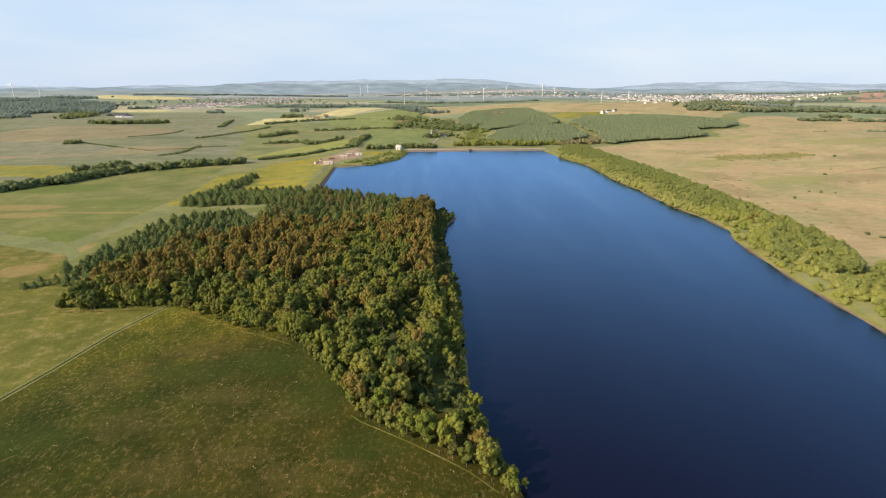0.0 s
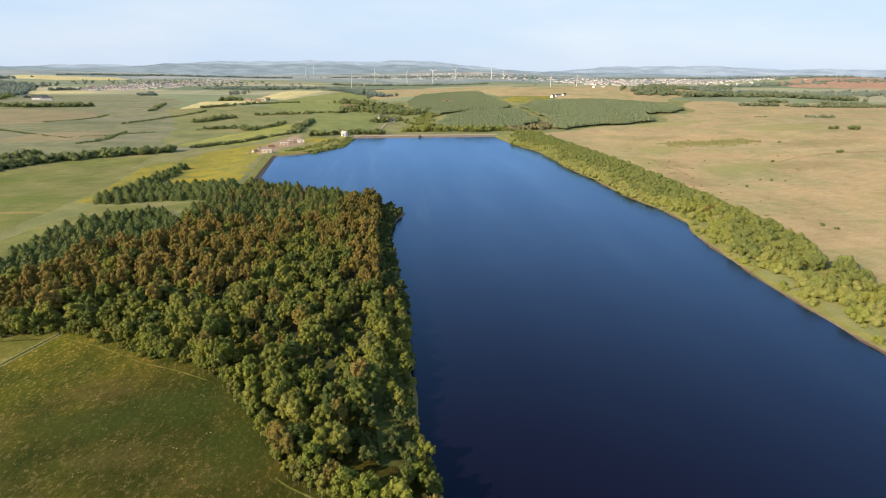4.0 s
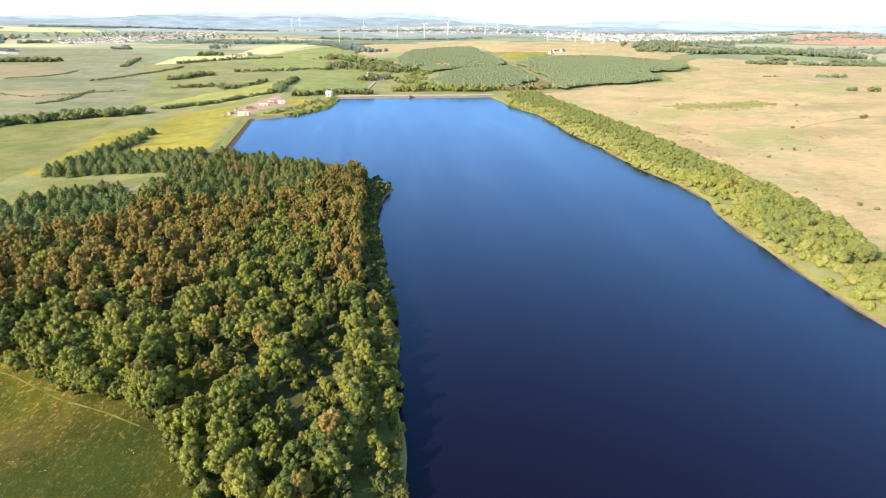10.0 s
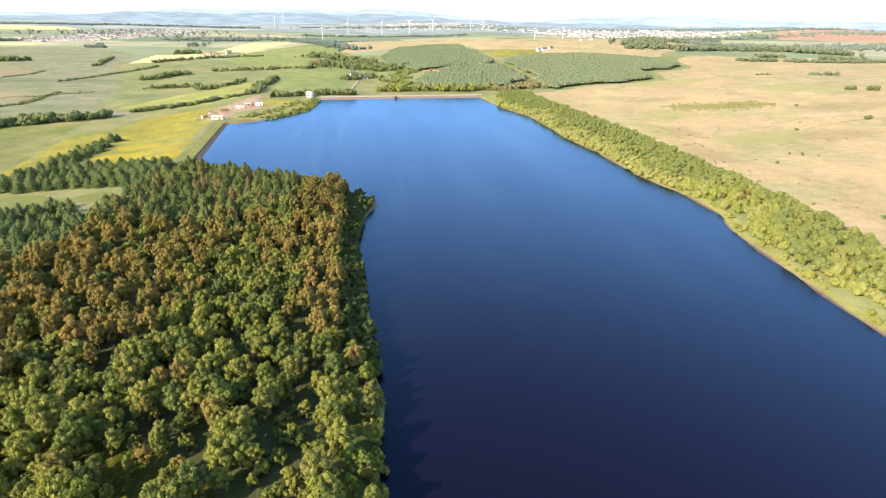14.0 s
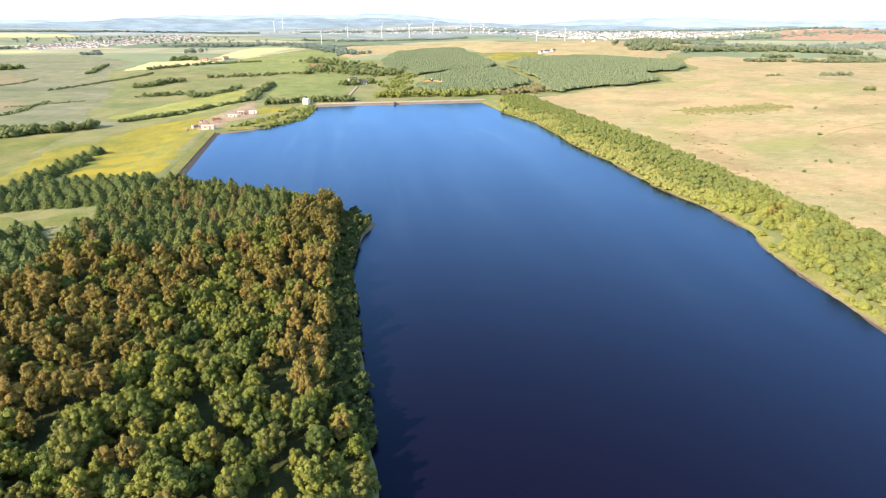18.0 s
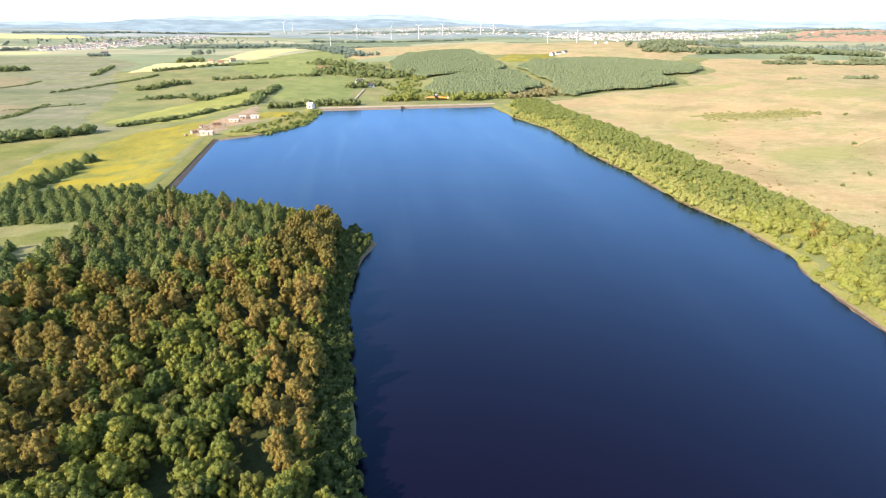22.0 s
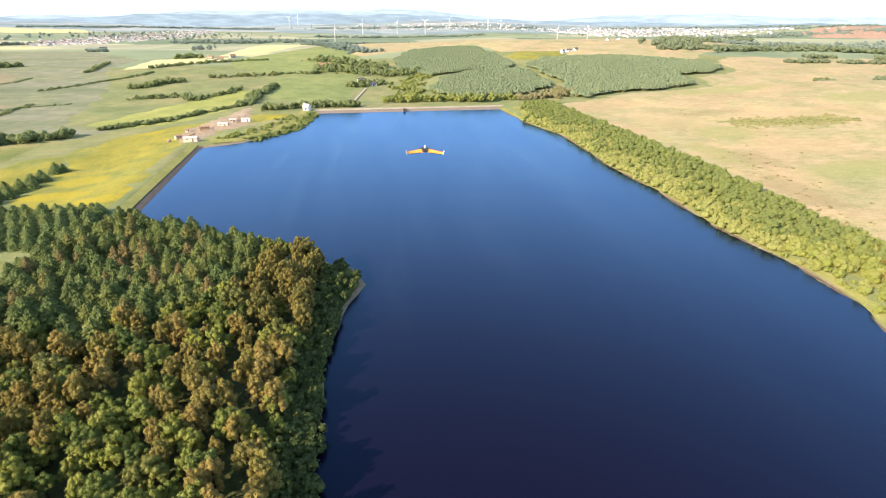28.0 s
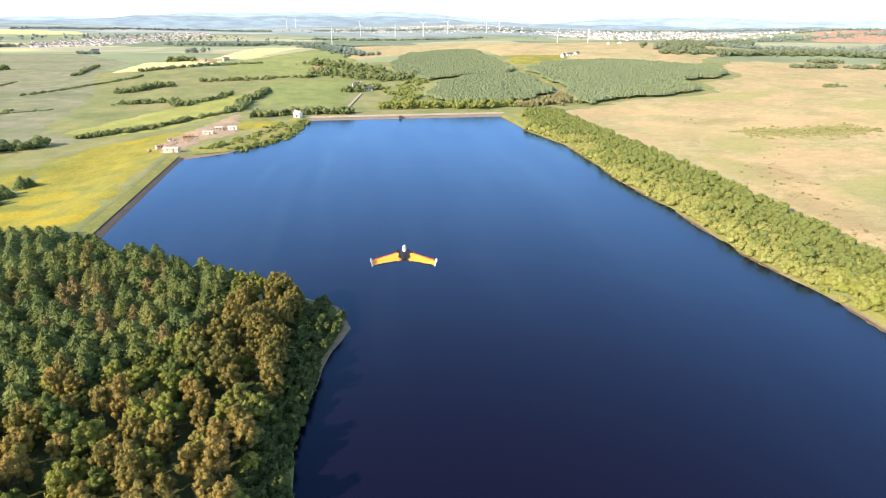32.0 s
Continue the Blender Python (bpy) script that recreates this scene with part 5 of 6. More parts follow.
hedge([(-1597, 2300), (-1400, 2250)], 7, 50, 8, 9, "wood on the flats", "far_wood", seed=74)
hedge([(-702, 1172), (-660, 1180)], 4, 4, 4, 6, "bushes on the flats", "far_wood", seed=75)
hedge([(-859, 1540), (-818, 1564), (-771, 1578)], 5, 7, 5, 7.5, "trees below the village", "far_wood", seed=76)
hedge([(-430, 626), (-415, 633)], 2.2, 3, 3, 4.5, "lone thicket on the flats", "hedge", seed=77)
hedge([(-287, 423), (-270, 438), (-258, 452)], 2.4, 3.2, 3.4, 5.5, "trees behind the hedgerow", "hedge", seed=78)
hedge([(-402, 705), (-381, 732), (-370, 771), (-378, 813)], 2.6, 1.2, 1.3, 1.4, "ditch lined with rushes", "hedge", seed=79, n=24)
hedge([(-270, 522), (-260, 542), (-270, 615)], 2.6, 1.4, 1.5, 1.6, "ditch lined with rushes", "hedge", seed=80, n=24)
hedge([(-342, 861), (-355, 930), (-363, 968)], 4, 2.4, 2.6, 3.4, "bushes by a ditch", "hedge", seed=81)
hedge([(-292, 1033), (-258, 1051)], 3.4, 6, 4.5, 7, "copse beside the ripe field", "hedge", seed=82)
hedge([(-508, 1224), (-466, 1206)], 4, 3, 4, 5.5, "small wood on the flats", "far_wood", seed=83)
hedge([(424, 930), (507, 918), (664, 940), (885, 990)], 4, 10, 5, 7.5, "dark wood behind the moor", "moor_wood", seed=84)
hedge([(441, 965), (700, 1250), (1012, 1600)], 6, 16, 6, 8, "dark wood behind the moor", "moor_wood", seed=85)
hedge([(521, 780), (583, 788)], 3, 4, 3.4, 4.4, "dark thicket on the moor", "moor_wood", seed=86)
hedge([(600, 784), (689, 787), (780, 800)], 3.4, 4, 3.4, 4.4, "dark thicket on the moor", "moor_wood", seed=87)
hedge([(-154, 1500), (-80, 1270), (0, 1050)], 5, 12, 5, 7, "wood on the slope", "far_wood", seed=88)
hedge([(-482, 1785), (-281, 1696)], 6, 14, 6, 8, "dark wood by the village", "far_wood", seed=89)
hedge([(-60, 900), (-30, 860), (20, 830), (60, 800)], 3.6, 12, 4, 7.5, "wood beside the farm", "hedge", seed=31)
hedge([(-80, 1000), (-20, 920), (20, 860)], 3.6, 14, 4, 7.5, "wood beside the farm", "hedge", seed=32)
hedge([(-14, 716), (2, 735), (25, 740)], 3.0, 6, 3.2, 6, "trees round the farmhouse", "hedge", seed=33)
hedge([(20, 610), (45, 640), (44, 700), (58, 790)], 3.4, 8, 2.4, 3.4, "scrub beside the plantation", "alder", seed=34)
hedge([(232, 444), (250, 436), (275, 431), (297, 428)], 0.42, 7, 1.3, 0.9, "patch of low gorse and rushes on the moor", "heather", seed=35, n=24)
hedge([(227, 614), (258, 622), (296, 631), (314, 655)], 3.0, 5, 2.6, 4.2, "brownish fringe of the plantation", "fringe", seed=62)
hedge([(126, 578), (148, 586), (180, 606), (186, 640)], 2.6, 7, 2.6, 4.4, "brownish fringe of the plantation", "fringe", seed=65)
hedge([(425, 606), (447, 612)], 3, 3, 3.0, 4, "dark thicket on the moor", "moor_wood", seed=36)
hedge([(500, 620), (540, 640)], 5, 4, 3.4, 4.5, "dark thicket on the moor", "moor_wood", seed=37)
hedge([(-310, 700), (-270, 830), (-262, 860)], 3.4, 2, 1.6, 2, "ditch lined with bushes", "hedge", seed=38)
hedge([(-420, 640), (-300, 560), (-240, 620)], 3.4, 1.6, 1.2, 1.3, "ditch lined with rushes", "hedge", seed=39, n=24)
hedge([(-285, 905), (-222, 985), (-150, 1010)], 6, 3, 2.8, 3.6, "hedge by the ripe field", "hedge", seed=40)
hedge([(-180, 800), (-120, 830), (-60, 860)], 7, 5, 3.0, 4.4, "hedge trees on the slope", "hedge", seed=41)
hedge([(600, 850), (640, 840)], 6, 8, 4, 6, "distant thicket on the moor", "moor_wood", seed=42)
hedge([(690, 830), (760, 810)], 6, 8, 4, 6, "distant thicket on the moor", "moor_wood", seed=45)
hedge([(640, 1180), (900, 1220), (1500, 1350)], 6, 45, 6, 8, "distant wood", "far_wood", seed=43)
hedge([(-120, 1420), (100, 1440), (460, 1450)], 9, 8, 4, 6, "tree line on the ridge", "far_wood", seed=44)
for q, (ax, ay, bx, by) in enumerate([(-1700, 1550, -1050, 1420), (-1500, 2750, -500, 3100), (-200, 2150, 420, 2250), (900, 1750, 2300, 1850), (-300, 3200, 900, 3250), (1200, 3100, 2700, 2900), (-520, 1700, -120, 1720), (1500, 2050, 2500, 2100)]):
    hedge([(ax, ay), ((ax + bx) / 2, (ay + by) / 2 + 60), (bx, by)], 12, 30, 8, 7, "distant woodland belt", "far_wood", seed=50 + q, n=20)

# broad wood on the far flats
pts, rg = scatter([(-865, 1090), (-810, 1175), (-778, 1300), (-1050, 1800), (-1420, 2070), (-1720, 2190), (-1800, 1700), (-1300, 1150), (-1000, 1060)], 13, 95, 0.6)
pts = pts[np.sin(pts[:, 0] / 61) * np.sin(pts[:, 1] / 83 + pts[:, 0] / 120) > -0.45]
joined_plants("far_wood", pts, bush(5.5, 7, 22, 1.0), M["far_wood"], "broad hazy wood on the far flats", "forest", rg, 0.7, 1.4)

# forestry plantation on the hill
PLANT_A = [(31, 923), (61, 1050), (118, 1070), (169, 1034), (175, 913), (187, 841), (173, 779), (132, 779), (71, 755), (40, 853)]
PLANT_C = [(62, 668), (80, 720), (132, 770), (183, 771), (187, 671), (177, 647), (129, 599), (78, 609), (62, 646)]
PLANT_B = [(192, 798), (227, 847), (311, 866), (361, 822), (416, 784), (405, 726), (360, 692), (330, 688), (321, 634), (275, 608), (225, 603), (187, 573), (180, 600), (189, 645), (198, 691), (192, 742)]
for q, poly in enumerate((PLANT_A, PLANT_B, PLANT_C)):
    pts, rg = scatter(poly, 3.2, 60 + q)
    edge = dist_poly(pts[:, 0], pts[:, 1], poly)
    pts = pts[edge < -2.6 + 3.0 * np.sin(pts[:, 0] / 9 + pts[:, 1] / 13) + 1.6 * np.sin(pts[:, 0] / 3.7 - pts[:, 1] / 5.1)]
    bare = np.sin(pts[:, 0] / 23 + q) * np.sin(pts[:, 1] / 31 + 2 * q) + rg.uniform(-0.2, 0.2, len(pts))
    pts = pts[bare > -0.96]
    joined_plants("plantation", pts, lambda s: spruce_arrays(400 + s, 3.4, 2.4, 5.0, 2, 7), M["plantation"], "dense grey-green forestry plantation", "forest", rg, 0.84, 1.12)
hedge([(18, 580), (56, 577), (92, 569), (126, 574)], 2.6, 2.5, 2.8, 6.5, "taller trees below the plantation", "alder", seed=61)


# ---------------------------------------------------------------- buildings
def box_bm(sx, sy, sz, x=0, y=0, z=0, bevel=0.0):
    b = bmesh.new()
    bmesh.ops.create_cube(b, size=1, matrix=Matrix.Translation((x, y, z + sz / 2)) @ Matrix.Diagonal((sx, sy, sz, 1)))
    if bevel:
        bmesh.ops.bevel(b, geom=b.edges[:], offset=bevel, segments=1, affect="EDGES")
    return b


def gable_bm(sx, sy, eave, rise, over=0.3, thick=0.18):
    """A gabled roof of two thick slopes, ridge along x."""
    b = bmesh.new()
    X, Y = sx / 2 + over, sy / 2 + over
    drop = over * rise / (sy / 2)
    prof = [(-Y, eave - drop), (0, eave + rise), (Y, eave - drop), (Y, eave - drop + thick), (0, eave + rise + thick * 1.3), (-Y, eave - drop + thick)]
    ends = [[b.verts.new((x, y, z)) for y, z in prof] for x in (-X, X)]
    for q in range(6):
        b.faces.new((ends[0][q], ends[0][(q + 1) % 6], ends[1][(q + 1) % 6], ends[1][q]))
    for e in ends:
        b.faces.new((e[0], e[1], e[4], e[5]))
        b.faces.new((e[1], e[2], e[3], e[4]))
    bmesh.ops.recalc_face_normals(b, faces=b.faces[:])
    return b


def wall_gable_bm(sx, sy, eave, rise):
    b = bmesh.new()
    X, Y = sx / 2, sy / 2
    prof = [(-Y, -0.6), (Y, -0.6), (Y, eave), (0, eave + rise), (-Y, eave)]
    ends = [[b.verts.new((x, y, z)) for y, z in prof] for x in (-X, X)]
    for q in range(5):
        b.faces.new((ends[0][q], ends[0][(q + 1) % 5], ends[1][(q + 1) % 5], ends[1][q]))
    for e in ends:
        b.faces.new(e)
    bmesh.ops.recalc_face_normals(b, faces=b.faces[:])
    return b


def cottage(x, y, turn, sx, sy, eave, rise, label, walls="white", roof="slate", chimneys=2, name="house", win=1.0):
    t = thing(name, pose(x, y, land1(x, y) + 0.2, 0, 0, turn), label, "house")
    part("wall", wall_gable_bm(sx, sy, eave, rise), M[walls], t)
    r = part("roof", gable_bm(sx, sy, eave, rise), M[roof], t)
    for q in range(chimneys):
        part("chimney", box_bm(0.55, 0.55, 1.3, (sx / 2 - 0.6) * (1 if q else -1), 0, eave + rise - 0.5), M[walls], r)
    n = max(2, int(sx / 3))
    for row in range(2 if eave > 4 else 1):
        for q in range(n):
            wx = -sx / 2 + (q + 0.5) * sx / n
            w = part("window", box_bm(win, 0.12, win * 1.2, wx, -sy / 2 - 0.03, 0.9 + row * 2.5), M["dark"], t)
            part("sill", box_bm(win * 1.2, 0.22, 0.1, wx, -sy / 2 - 0.06, 0.78 + row * 2.5), M["white"], w)
    part("door", box_bm(0.95, 0.12, 2.0, sx / n * 0.02, -sy / 2 - 0.03, 0.0), M["slate"], t)
    return t


cottage(-38.5, 539, -30, 4.8, 3.8, 2.5, 1.7, "white rendered house with a pale slate roof by the dam", "white", "old_roof", 1, "house", 0.6)
cottage(-4, 742, 15, 9, 6, 4.2, 2.6, "farmhouse with white walls and dark slate roof", "white", "slate")
cottage(8, 728, 15, 7, 4, 2.4, 1.4, "low white farm outbuilding", "white", "slate", 0, "outbuilding")
cottage(-58, 905, 10, 16, 8, 4, 2.6, "farm building with a reddish roof", "cream", "rust", 1, "farm_building")
for q, (x, y, s) in enumerate([(-242, 1031, 9), (-224, 1018, 10), (-216, 1060, 9)]):
    cottage(x, y, 25 * q - 10, s, 5.5, 3.2, 2.0, "pale farm building beside the ripe field", "cream", "rust", 1, "farm_building")
for q, (x, y, s) in enumerate([(-630, 1092, 14), (-604, 1077, 16), (-510, 1288, 13)]):
    cottage(x, y, 12 * q, s, 7, 4, 2.4, "distant white farm building on the flats", "white", "slate", 1, "farm_building")
for q, (x, y, s) in enumerate([(292, 935, 8), (306, 945, 6), (281, 930, 5.5), (405, 1070, 9), (430, 1085, 7)]):
    cottage(x, y, 20 * q, s, 5, 2.9, 1.8, "distant white farm building on the ridge", "white", "slate", 1, "farm_building")


def shed(x, y, turn, sx, sy, h, walls, roof, label):
    t = thing("shed", pose(x, y, land1(x, y) + 0.35, 0, 0, turn), label, "shed", "sheds of the yard")
    part("wall", wall_gable_bm(sx, sy, h, 0.5), M[walls], t)
    part("roof", gable_bm(sx, sy, h, 0.5, 0.2, 0.1), M[roof], t)
    part("door", box_bm(0.8, 0.1, min(1.8, h - 0.1), sx * 0.2, -sy / 2 - 0.03, 0.05), M["timber"], t)
    part("window", box_bm(0.7, 0.1, 0.5, -sx * 0.2, -sy / 2 - 0.03, 1.0), M["dark"], t)
    return t


shed(-89, 437, -6, 7.6, 3.0, 1.9, "cream", "old_roof", "cream block shed with a pale roof in the earth yard")
shed(-85, 488, -8, 6.6, 2.4, 1.7, "cream", "old_roof", "long pale cabin in the earth yard")
shed(-82, 500, 10, 4.4, 2.3, 1.8, "cream", "old_roof", "short pale cabin in the earth yard")
shed(-73, 498, -4, 5.4, 2.4, 1.9, "white_metal", "old_roof", "white container cabin in the earth yard")
shed(-95, 482, 14, 5.6, 3.2, 1.7, "rust", "rust", "low rusty sheet-metal shed")
shed(-103, 458, 40, 3.6, 2.8, 1.7, "cream", "rust", "small shed among scrap")
shed(-104, 478, 12, 2.8, 2.2, 1.7, "white_metal", "rust", "small white hut among scrap")
rg = np.random.default_rng(77)
for q in range(60):
    u = rg.uniform(0, 1)
    x, y = -105 + 27 * u + rg.normal(0, 3.5), 455 + 50 * u + rg.normal(0, 5)
    b = bmesh.new()
    bmesh.ops.create_icosphere(b, subdivisions=1, radius=1)
    for v in b.verts:
        v.co = v.co * rg.uniform(0.7, 1.2)
        v.co.z = max(v.co.z, -0.1)
    t = part("mound", b, M["earth" if q % 2 else "rust"], None, "low mound of rubble in the earth yard")
    t.matrix_basis = pose(x, y, land1(x, y) + 0.35, 0, 0, q * 40) @ Matrix.Diagonal((rg.uniform(0.8, 2.2), rg.uniform(0.7, 1.5), rg.uniform(0.5, 0.9), 1))
    tagged(t, category="mound", group="mounds of the yard")

# valve tower at the dam
t = thing("valve_tower", pose(33, 538.5, 0), "small stone valve tower standing in the water at the dam", "tower")
part("shaft", box_bm(1.8, 1.8, 5.0, 0, 0, -3.0, 0.1), M["stone"], t)
part("cap", box_bm(2.2, 2.2, 0.3, 0, 0, 2.0, 0.08), M["stone_pale"], t)
part("footbridge", box_bm(0.9, 4.5, 0.2, 0, 2.6, 1.7), M["timber"], t)


# ---------------------------------------------------------------- wind turbines
def blade_mesh(L):
    b = bmesh.new()
    rings = []
    for u, ch in ((0.0, 0.05), (0.12, 0.085), (0.5, 0.05), (1.0, 0.012)):
        c = ch * L
        rings.append([b.verts.new((c * px, c * 0.22 * py, 0.02 * L + u * L)) for px, py in ((-0.4, 0), (0.1, 1), (0.6, 0), (0.1, -1))])
    for lo, hi in zip(rings, rings[1:]):
        for q in range(4):
            b.faces.new((lo[q], lo[(q + 1) % 4], hi[(q + 1) % 4], hi[q]))
    b.faces.new(rings[-1])
    b.faces.new(rings[0][::-1])
    me = bpy.data.meshes.new("blade")
    b.to_mesh(me)
    b.free()
    me.materials.append(M["white_metal"])
    return me


def turbine(x, y, hub, L, spin, yaw, label):
    t = thing("wind_turbine", pose(x, y, land1(x, y) - 1, 0, 0, yaw), label, "wind turbine", "wind turbines")
    b = bmesh.new()
    bmesh.ops.create_cone(b, cap_ends=True, segments=14, radius1=hub * 0.032, radius2=hub * 0.018, depth=hub, matrix=Matrix.Translation((0, 0, hub / 2)))
    part("tower", b, M["white_metal"], t)
    part("nacelle", box_bm(hub * 0.045, hub * 0.12, hub * 0.045, 0, hub * 0.02, hub - hub * 0.01, hub * 0.008), M["white_metal"], t)
    b = bmesh.new()
    bmesh.ops.create_uvsphere(b, u_segments=10, v_segments=6, radius=hub * 0.026, matrix=Matrix.Translation((0, -hub * 0.055, hub + hub * 0.012)))
    r = part("hub", b, M["white_metal"], t)
    me = blade_mesh(L)
    for q in range(3):
        o = part_mesh("blade", me, r)
        o.matrix_basis = Matrix.Translation((0, -hub * 0.06, hub + hub * 0.012)) @ Matrix.Rotation(radians(spin + 120 * q), 4, "Y")
    return t


for q, (x, y, hub, L, spin) in enumerate([(-51, 2660, 66, 34, 0), (98, 2630, 70, 36, 20), (216, 2590, 76, 38, 65), (358, 2900, 76, 38, 40), (566, 2990, 90, 44, 100), (655, 3100, 62, 30, 10), (-500, 3600, 74, 36, 50), (-470, 3750, 74, 36, 15),
                                            (-1860, 2450, 74, 38, 30), (-1780, 2500, 74, 38, 80)]):
    turbine(x, y, hub * 0.7, L * 0.62, spin, rg.uniform(-25, 25), "tall white wind turbine beyond the ridge")
turbine(-104, 1740, 36, 14, 5, 10, "slim white wind turbine beyond the fields")
turbine(348, 1170, 21, 8, 15, 0, "small white farm wind turbine on the ridge")
turbine(393, 1135, 23, 9, 75, 20, "small white farm wind turbine on the ridge")


# ---------------------------------------------------------------- towns far off
def town(name, spots, rg, label, size=9):
    vs, fs, mi, o = [], [], [], 0
    sp = np.array(spots)
    z = land(sp[:, 0], sp[:, 1])
    for (x, y), g in zip(sp, z):
        sx, sy, h = rg.uniform(0.7, 1.9) * size, rg.uniform(0.7, 1.1) * size, rg.uniform(0.5, 0.75) * size
        a = rg.choice([0.2, 1.77]) + rg.normal(0, 0.12)
        ca, sa = math.cos(a), math.sin(a)
        base = [(-sx / 2, -sy / 2), (sx / 2, -sy / 2), (sx / 2, sy / 2), (-sx / 2, sy / 2)]
        pts = [(px, py, -1) for px, py in base] + [(px, py, h) for px, py in base] + [(-sx / 2, 0, h * 1.5), (sx / 2, 0, h * 1.5)]
        vs += [(x + px * ca - py * sa, y + px * sa + py * ca, g + pz) for px, py, pz in pts]
        F = [(0, 1, 5, 4), (1, 2, 6, 5), (2, 3, 7, 6), (3, 0, 4, 7), (4, 7, 8), (5, 9, 6), (4, 5, 9, 8), (6, 7, 8, 9)]
        fs += [tuple(i + o for i in f) for f in F]
        mi += [0] * 6 + [1] * 2
        o += 10
    ob = new(name, mesh_from(name, vs, fs, [M["tint_town"], M["town_roof"]], idx=mi))
    return tagged(ob, label, "town", kind="stuff")


rg = np.random.default_rng(88)
street = []
for q in range(430):
    u, w = rg.uniform(0, 1), rg.beta(1.2, 2.6)
    street.append((float(np.interp(u, [0, 0.3, 0.7, 1], [-760, -695, -600, -565])) * (1 - w) + float(np.interp(u, [0, 0.4, 1], [-850, -870, -740])) * w + rg.normal(0, 12),
                   float(np.interp(u, [0, 0.3, 0.7, 1], [1510, 1640, 1860, 2200])) * (1 - w) + float(np.interp(u, [0, 0.4, 1], [1740, 2150, 2800])) * w))
town("village", street, rg, "village of pale and brown houses on the plain", 6)
town("town", [(x, y + rg.normal(0, 120)) for x, y in zip(rg.uniform(800, 1650, 520), rg.uniform(2050, 3000, 520))], rg, "wide town of pale houses on the plain", 6.5)
town("town", [(x, y) for x, y in zip(rg.uniform(-200, 900, 160), rg.uniform(3000, 3700, 160))], rg, "scattered distant houses", 7)
for q, (cx, cy, ex, ey) in enumerate([(1200, 2450, 420, 420), (-720, 2080, 260, 220), (350, 3300, 600, 300)]):
    tp = np.column_stack([rg.normal(cx, ex * 0.6, 260), rg.normal(cy, ey * 0.6, 260)])
    joined_plants("town_trees", tp, bush(4.5, 4.6, 20, 1.0, 4), M["far_wood"], "trees among the houses", "trees", rg, 0.7, 1.4)


# ---------------------------------------------------------------- fence by the wood
def fence(line, label):
    f = thing("fence", pose(0, 0, 0), label, "fence")
    for (ax, ay), (bx, by) in zip(line, line[1:]):
        L = math.hypot(bx - ax, by - ay)
        n = int(L / 2.5)
        me = None
        for q in range(n + 1):
            x, y = ax + (bx - ax) * q / n, ay + (by - ay) * q / n
            if me is None:
                o = part("post", box_bm(0.09, 0.09, 1.3, 0, 0, -0.3), M["timber"], f)
                me = o.data
            else:
                o = part_mesh("post", me, f)
            o.matrix_basis = pose(x, y, land1(x, y) + 0.15, rz=20 * q)
    for h in (0.5, 1.0):
        b = bmesh.new()
        pts = [(ax + (bx - ax) * u, ay + (by - ay) * u) for (ax, ay), (bx, by) in zip(line, line[1:]) for u in (0, 0.25, 0.5, 0.75, 1)]
        row = [[b.verts.new((x, y, land1(x, y) + 0.15 + h + k)) for k in (0, 0.015)] for x, y in pts]
        for p0, p1 in zip(row, row[1:]):
            if (p0[0].co - p1[0].co).length > 0.01:
                b.faces.new((p0[0], p1[0], p1[1], p0[1]))
        bmesh.ops.remove_doubles(b, verts=b.verts[:], dist=0.02)
        part("wire", b, M["timber"], f)
    return f


fence([(-79, 146), (-85, 128), (-88, 110), (-91, 96), (-98, 60)], "old post and wire fence across the pasture")
fence([(-110, 143.6), (-79, 144.4), (-66, 138.6), (-53, 130.6), (-43, 126), (-36, 122.2), (-26.4, 109.6), (-21.5, 101), (-15, 90.2), (-7, 83.5), (-2, 80.3), (5, 75.6), (11, 71)], "post and wire fence along the wood's edge")


# ---------------------------------------------------------------- model aircraft
def wing_bm(side, span, root, tip, sweep, x0=0.0):
    """One swept wing half with an aerofoil section."""
    b = bmesh.new()
    sec = [(0.0, 0.0), (0.08, 0.05), (0.3, 0.075), (0.65, 0.04), (1.0, 0.0), (0.6, -0.018), (0.2, -0.03)]
    rings = []
    for u in (0.0, 0.35, 0.7, 1.0):
        ch = root + (tip - root) * u
        rings.append([b.verts.new((side * (x0 + u * span), -sweep * u - s * ch, h * ch + 0.03 * u)) for s, h in sec])
    for lo, hi in zip(rings, rings[1:]):
        for q in range(7):
            b.faces.new((lo[q], lo[(q + 1) % 7], hi[(q + 1) % 7], hi[q]))
    b.faces.new(rings[0])
    b.faces.new(rings[-1][::-1])
    bmesh.ops.recalc_face_normals(b, faces=b.faces[:])
    return b


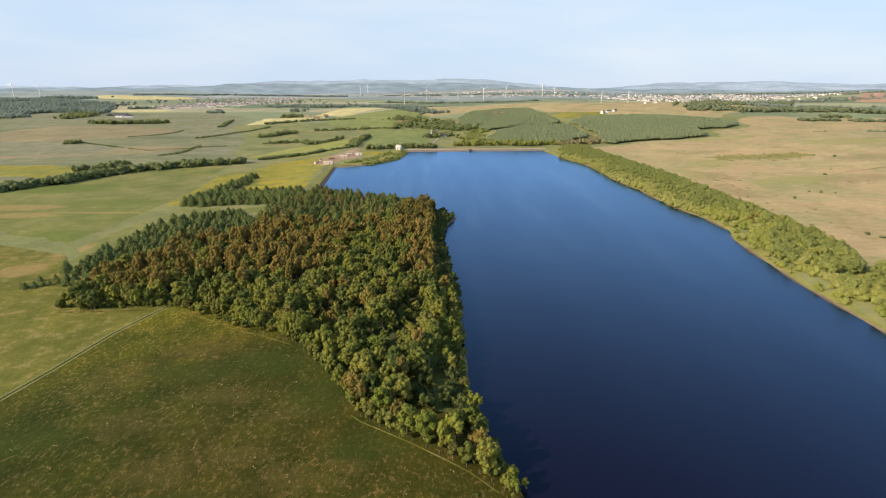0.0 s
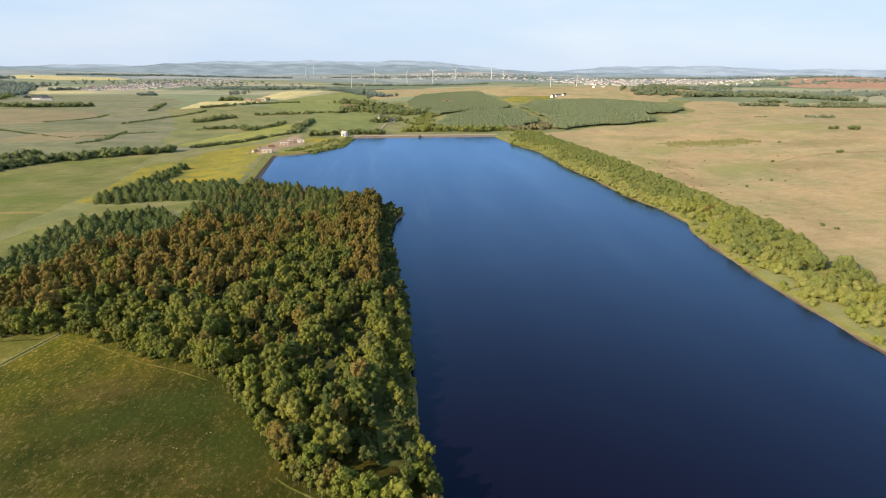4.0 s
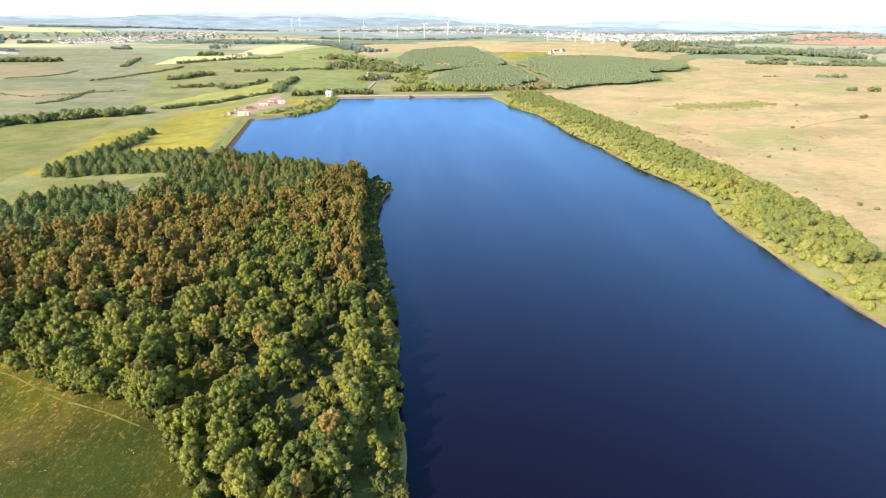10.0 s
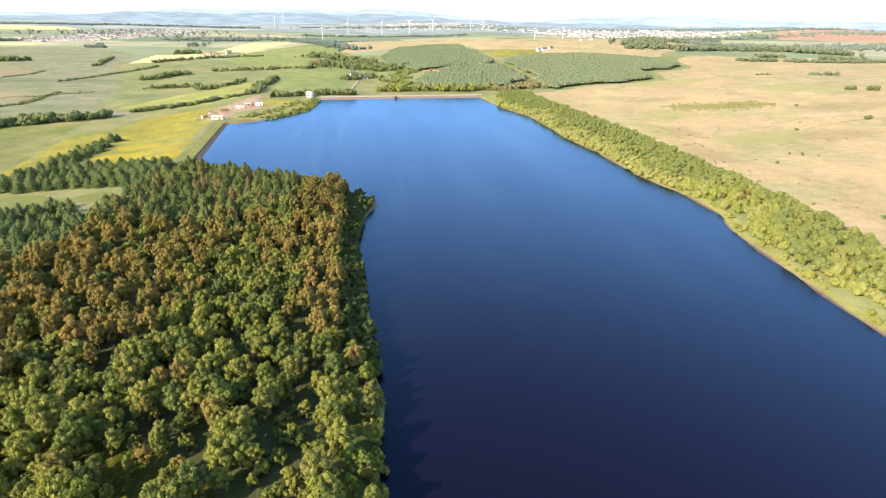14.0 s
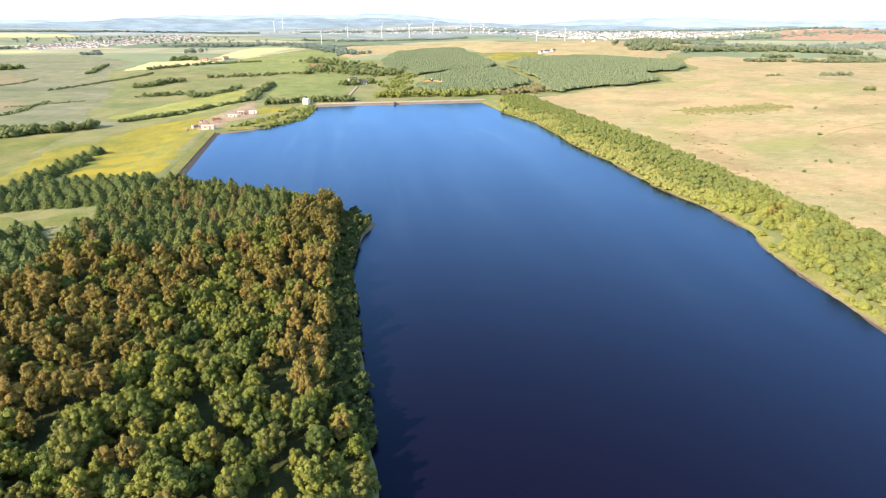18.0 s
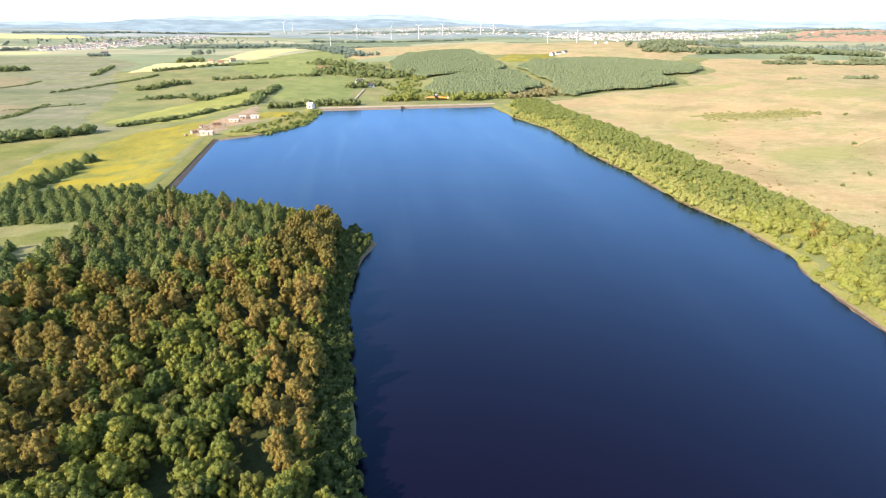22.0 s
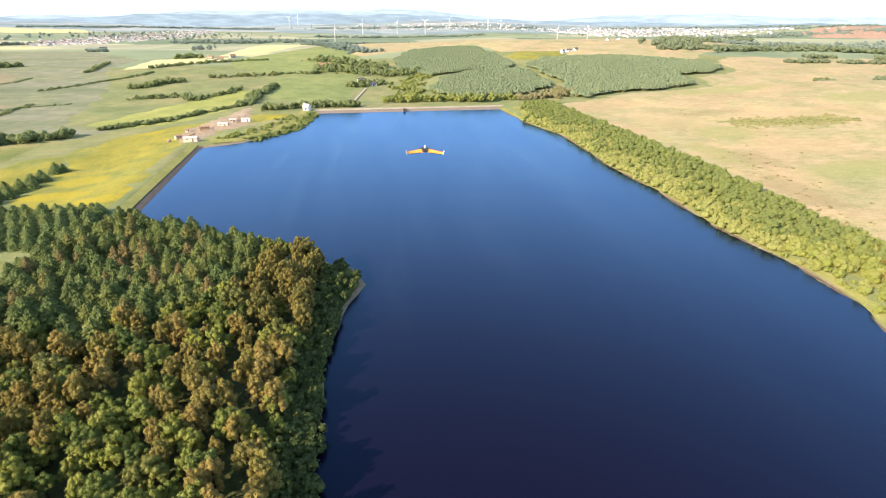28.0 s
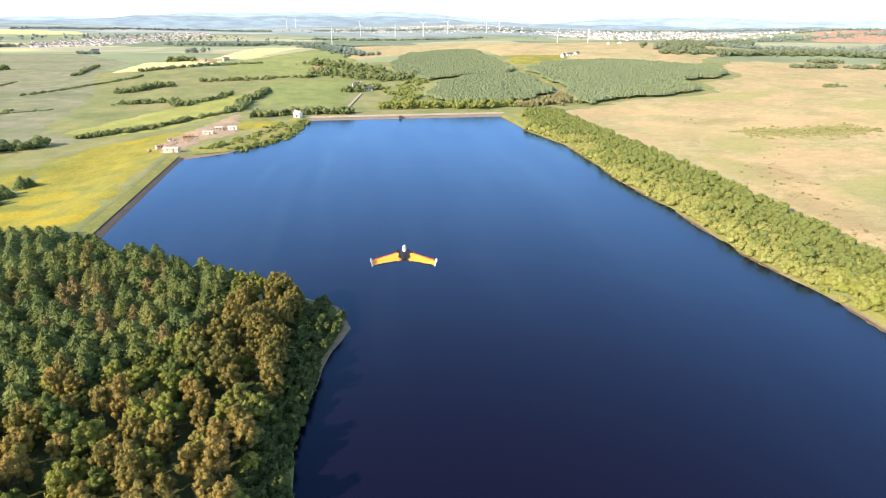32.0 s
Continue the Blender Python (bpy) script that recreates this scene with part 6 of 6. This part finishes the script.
def aircraft(m):
    t = thing("model_aircraft", m, "orange flying-wing model aircraft with a white nose and winglets", "model aircraft")
    for side in (-1, 1):
        w = part("wing", wing_bm(side, 0.80, 0.48, 0.24, 0.5, 0.07), M["orange"], t, "orange film-covered wing")
        e = wing_bm(side, 0.80, 0.09, 0.045, 0.5, 0.07)
        bmesh.ops.scale(e, vec=(1, 1, 1.5), verts=e.verts[:])
        bmesh.ops.translate(e, vec=(0, 0.02, 0.004), verts=e.verts[:])
        part("leading_edge", e, M["red_edge"], w, "dark red leading edge")
        el = box_bm(0.62, 0.045, 0.012, 0, 0, 0)
        o = part("elevon", el, M["black"], w, "dark elevon hinge")
        o.matrix_basis = Matrix.Translation((side * 0.50, -0.635, 0.018)) @ Matrix.Rotation(side * -0.3, 4, "Z")
        wl = bmesh.new()
        prof = [(0.10, -0.02), (0.02, 0.13), (-0.12, 0.15), (-0.16, -0.03), (-0.02, -0.07)]
        fr = [[wl.verts.new((side * (0.875 + d + z * 0.35), -0.60 + y, 0.03 + z)) for y, z in prof] for d in (0, 0.014)]
        for q in range(5):
            wl.faces.new((fr[0][q], fr[0][(q + 1) % 5], fr[1][(q + 1) % 5], fr[1][q]))
        wl.faces.new(fr[0])
        wl.faces.new(fr[1][::-1])
        bmesh.ops.recalc_face_normals(wl, faces=wl.faces[:])
        part("winglet", wl, M["white_metal"], t, "white winglet")
    b = bmesh.new()
    bmesh.ops.create_uvsphere(b, u_segments=14, v_segments=10, radius=1, matrix=Matrix.Translation((0, -0.16, 0.02)) @ Matrix.Diagonal((0.115, 0.32, 0.06, 1)))
    part("centre_body", b, M["black"], t, "black centre section")
    for side in (-1, 1):
        rb = bmesh.new()
        tri = [(0.05, 0.08), (0.3, -0.1), (0.15, -0.16), (0.17, -0.36), (0.05, -0.48)]
        lay = [[rb.verts.new((side * px, py, 0.036 + dz + 0.01 * px)) for px, py in tri] for dz in (0.0, 0.012)]
        for q in range(5):
            rb.faces.new((lay[0][q], lay[0][(q + 1) % 5], lay[1][(q + 1) % 5], lay[1][q]))
        rb.faces.new(lay[0])
        rb.faces.new(lay[1][::-1])
        bmesh.ops.recalc_face_normals(rb, faces=rb.faces[:])
        part("root_panel", rb, M["black"], t, "black swept root panel")
    b = bmesh.new()
    bmesh.ops.create_uvsphere(b, u_segments=14, v_segments=10, radius=1, matrix=Matrix.Translation((0, 0.03, 0.055)) @ Matrix.Diagonal((0.06, 0.2, 0.075, 1)))
    c2 = part("canopy", b, M["white_metal"], t, "white nose canopy")
    part("camera_hatch", box_bm(0.04, 0.05, 0.02, 0, -0.02, 0.11), M["black"], c2, "small black hatch")
    b = bmesh.new()
    bmesh.ops.create_cone(b, cap_ends=True, segments=10, radius1=0.03, radius2=0.02, depth=0.08, matrix=Matrix.Translation((0, -0.46, 0.04)) @ Matrix.Rotation(radians(90), 4, "X"))
    mo = part("motor", b, M["black"], t)
    part("propeller", box_bm(0.24, 0.008, 0.025, 0, -0.505, 0.028), M["black"], mo)
    return t


aircraft(pose(19.1, 174.1, 55.65, 11, 0.5, -4) @ Matrix.Scale(1.66, 4))
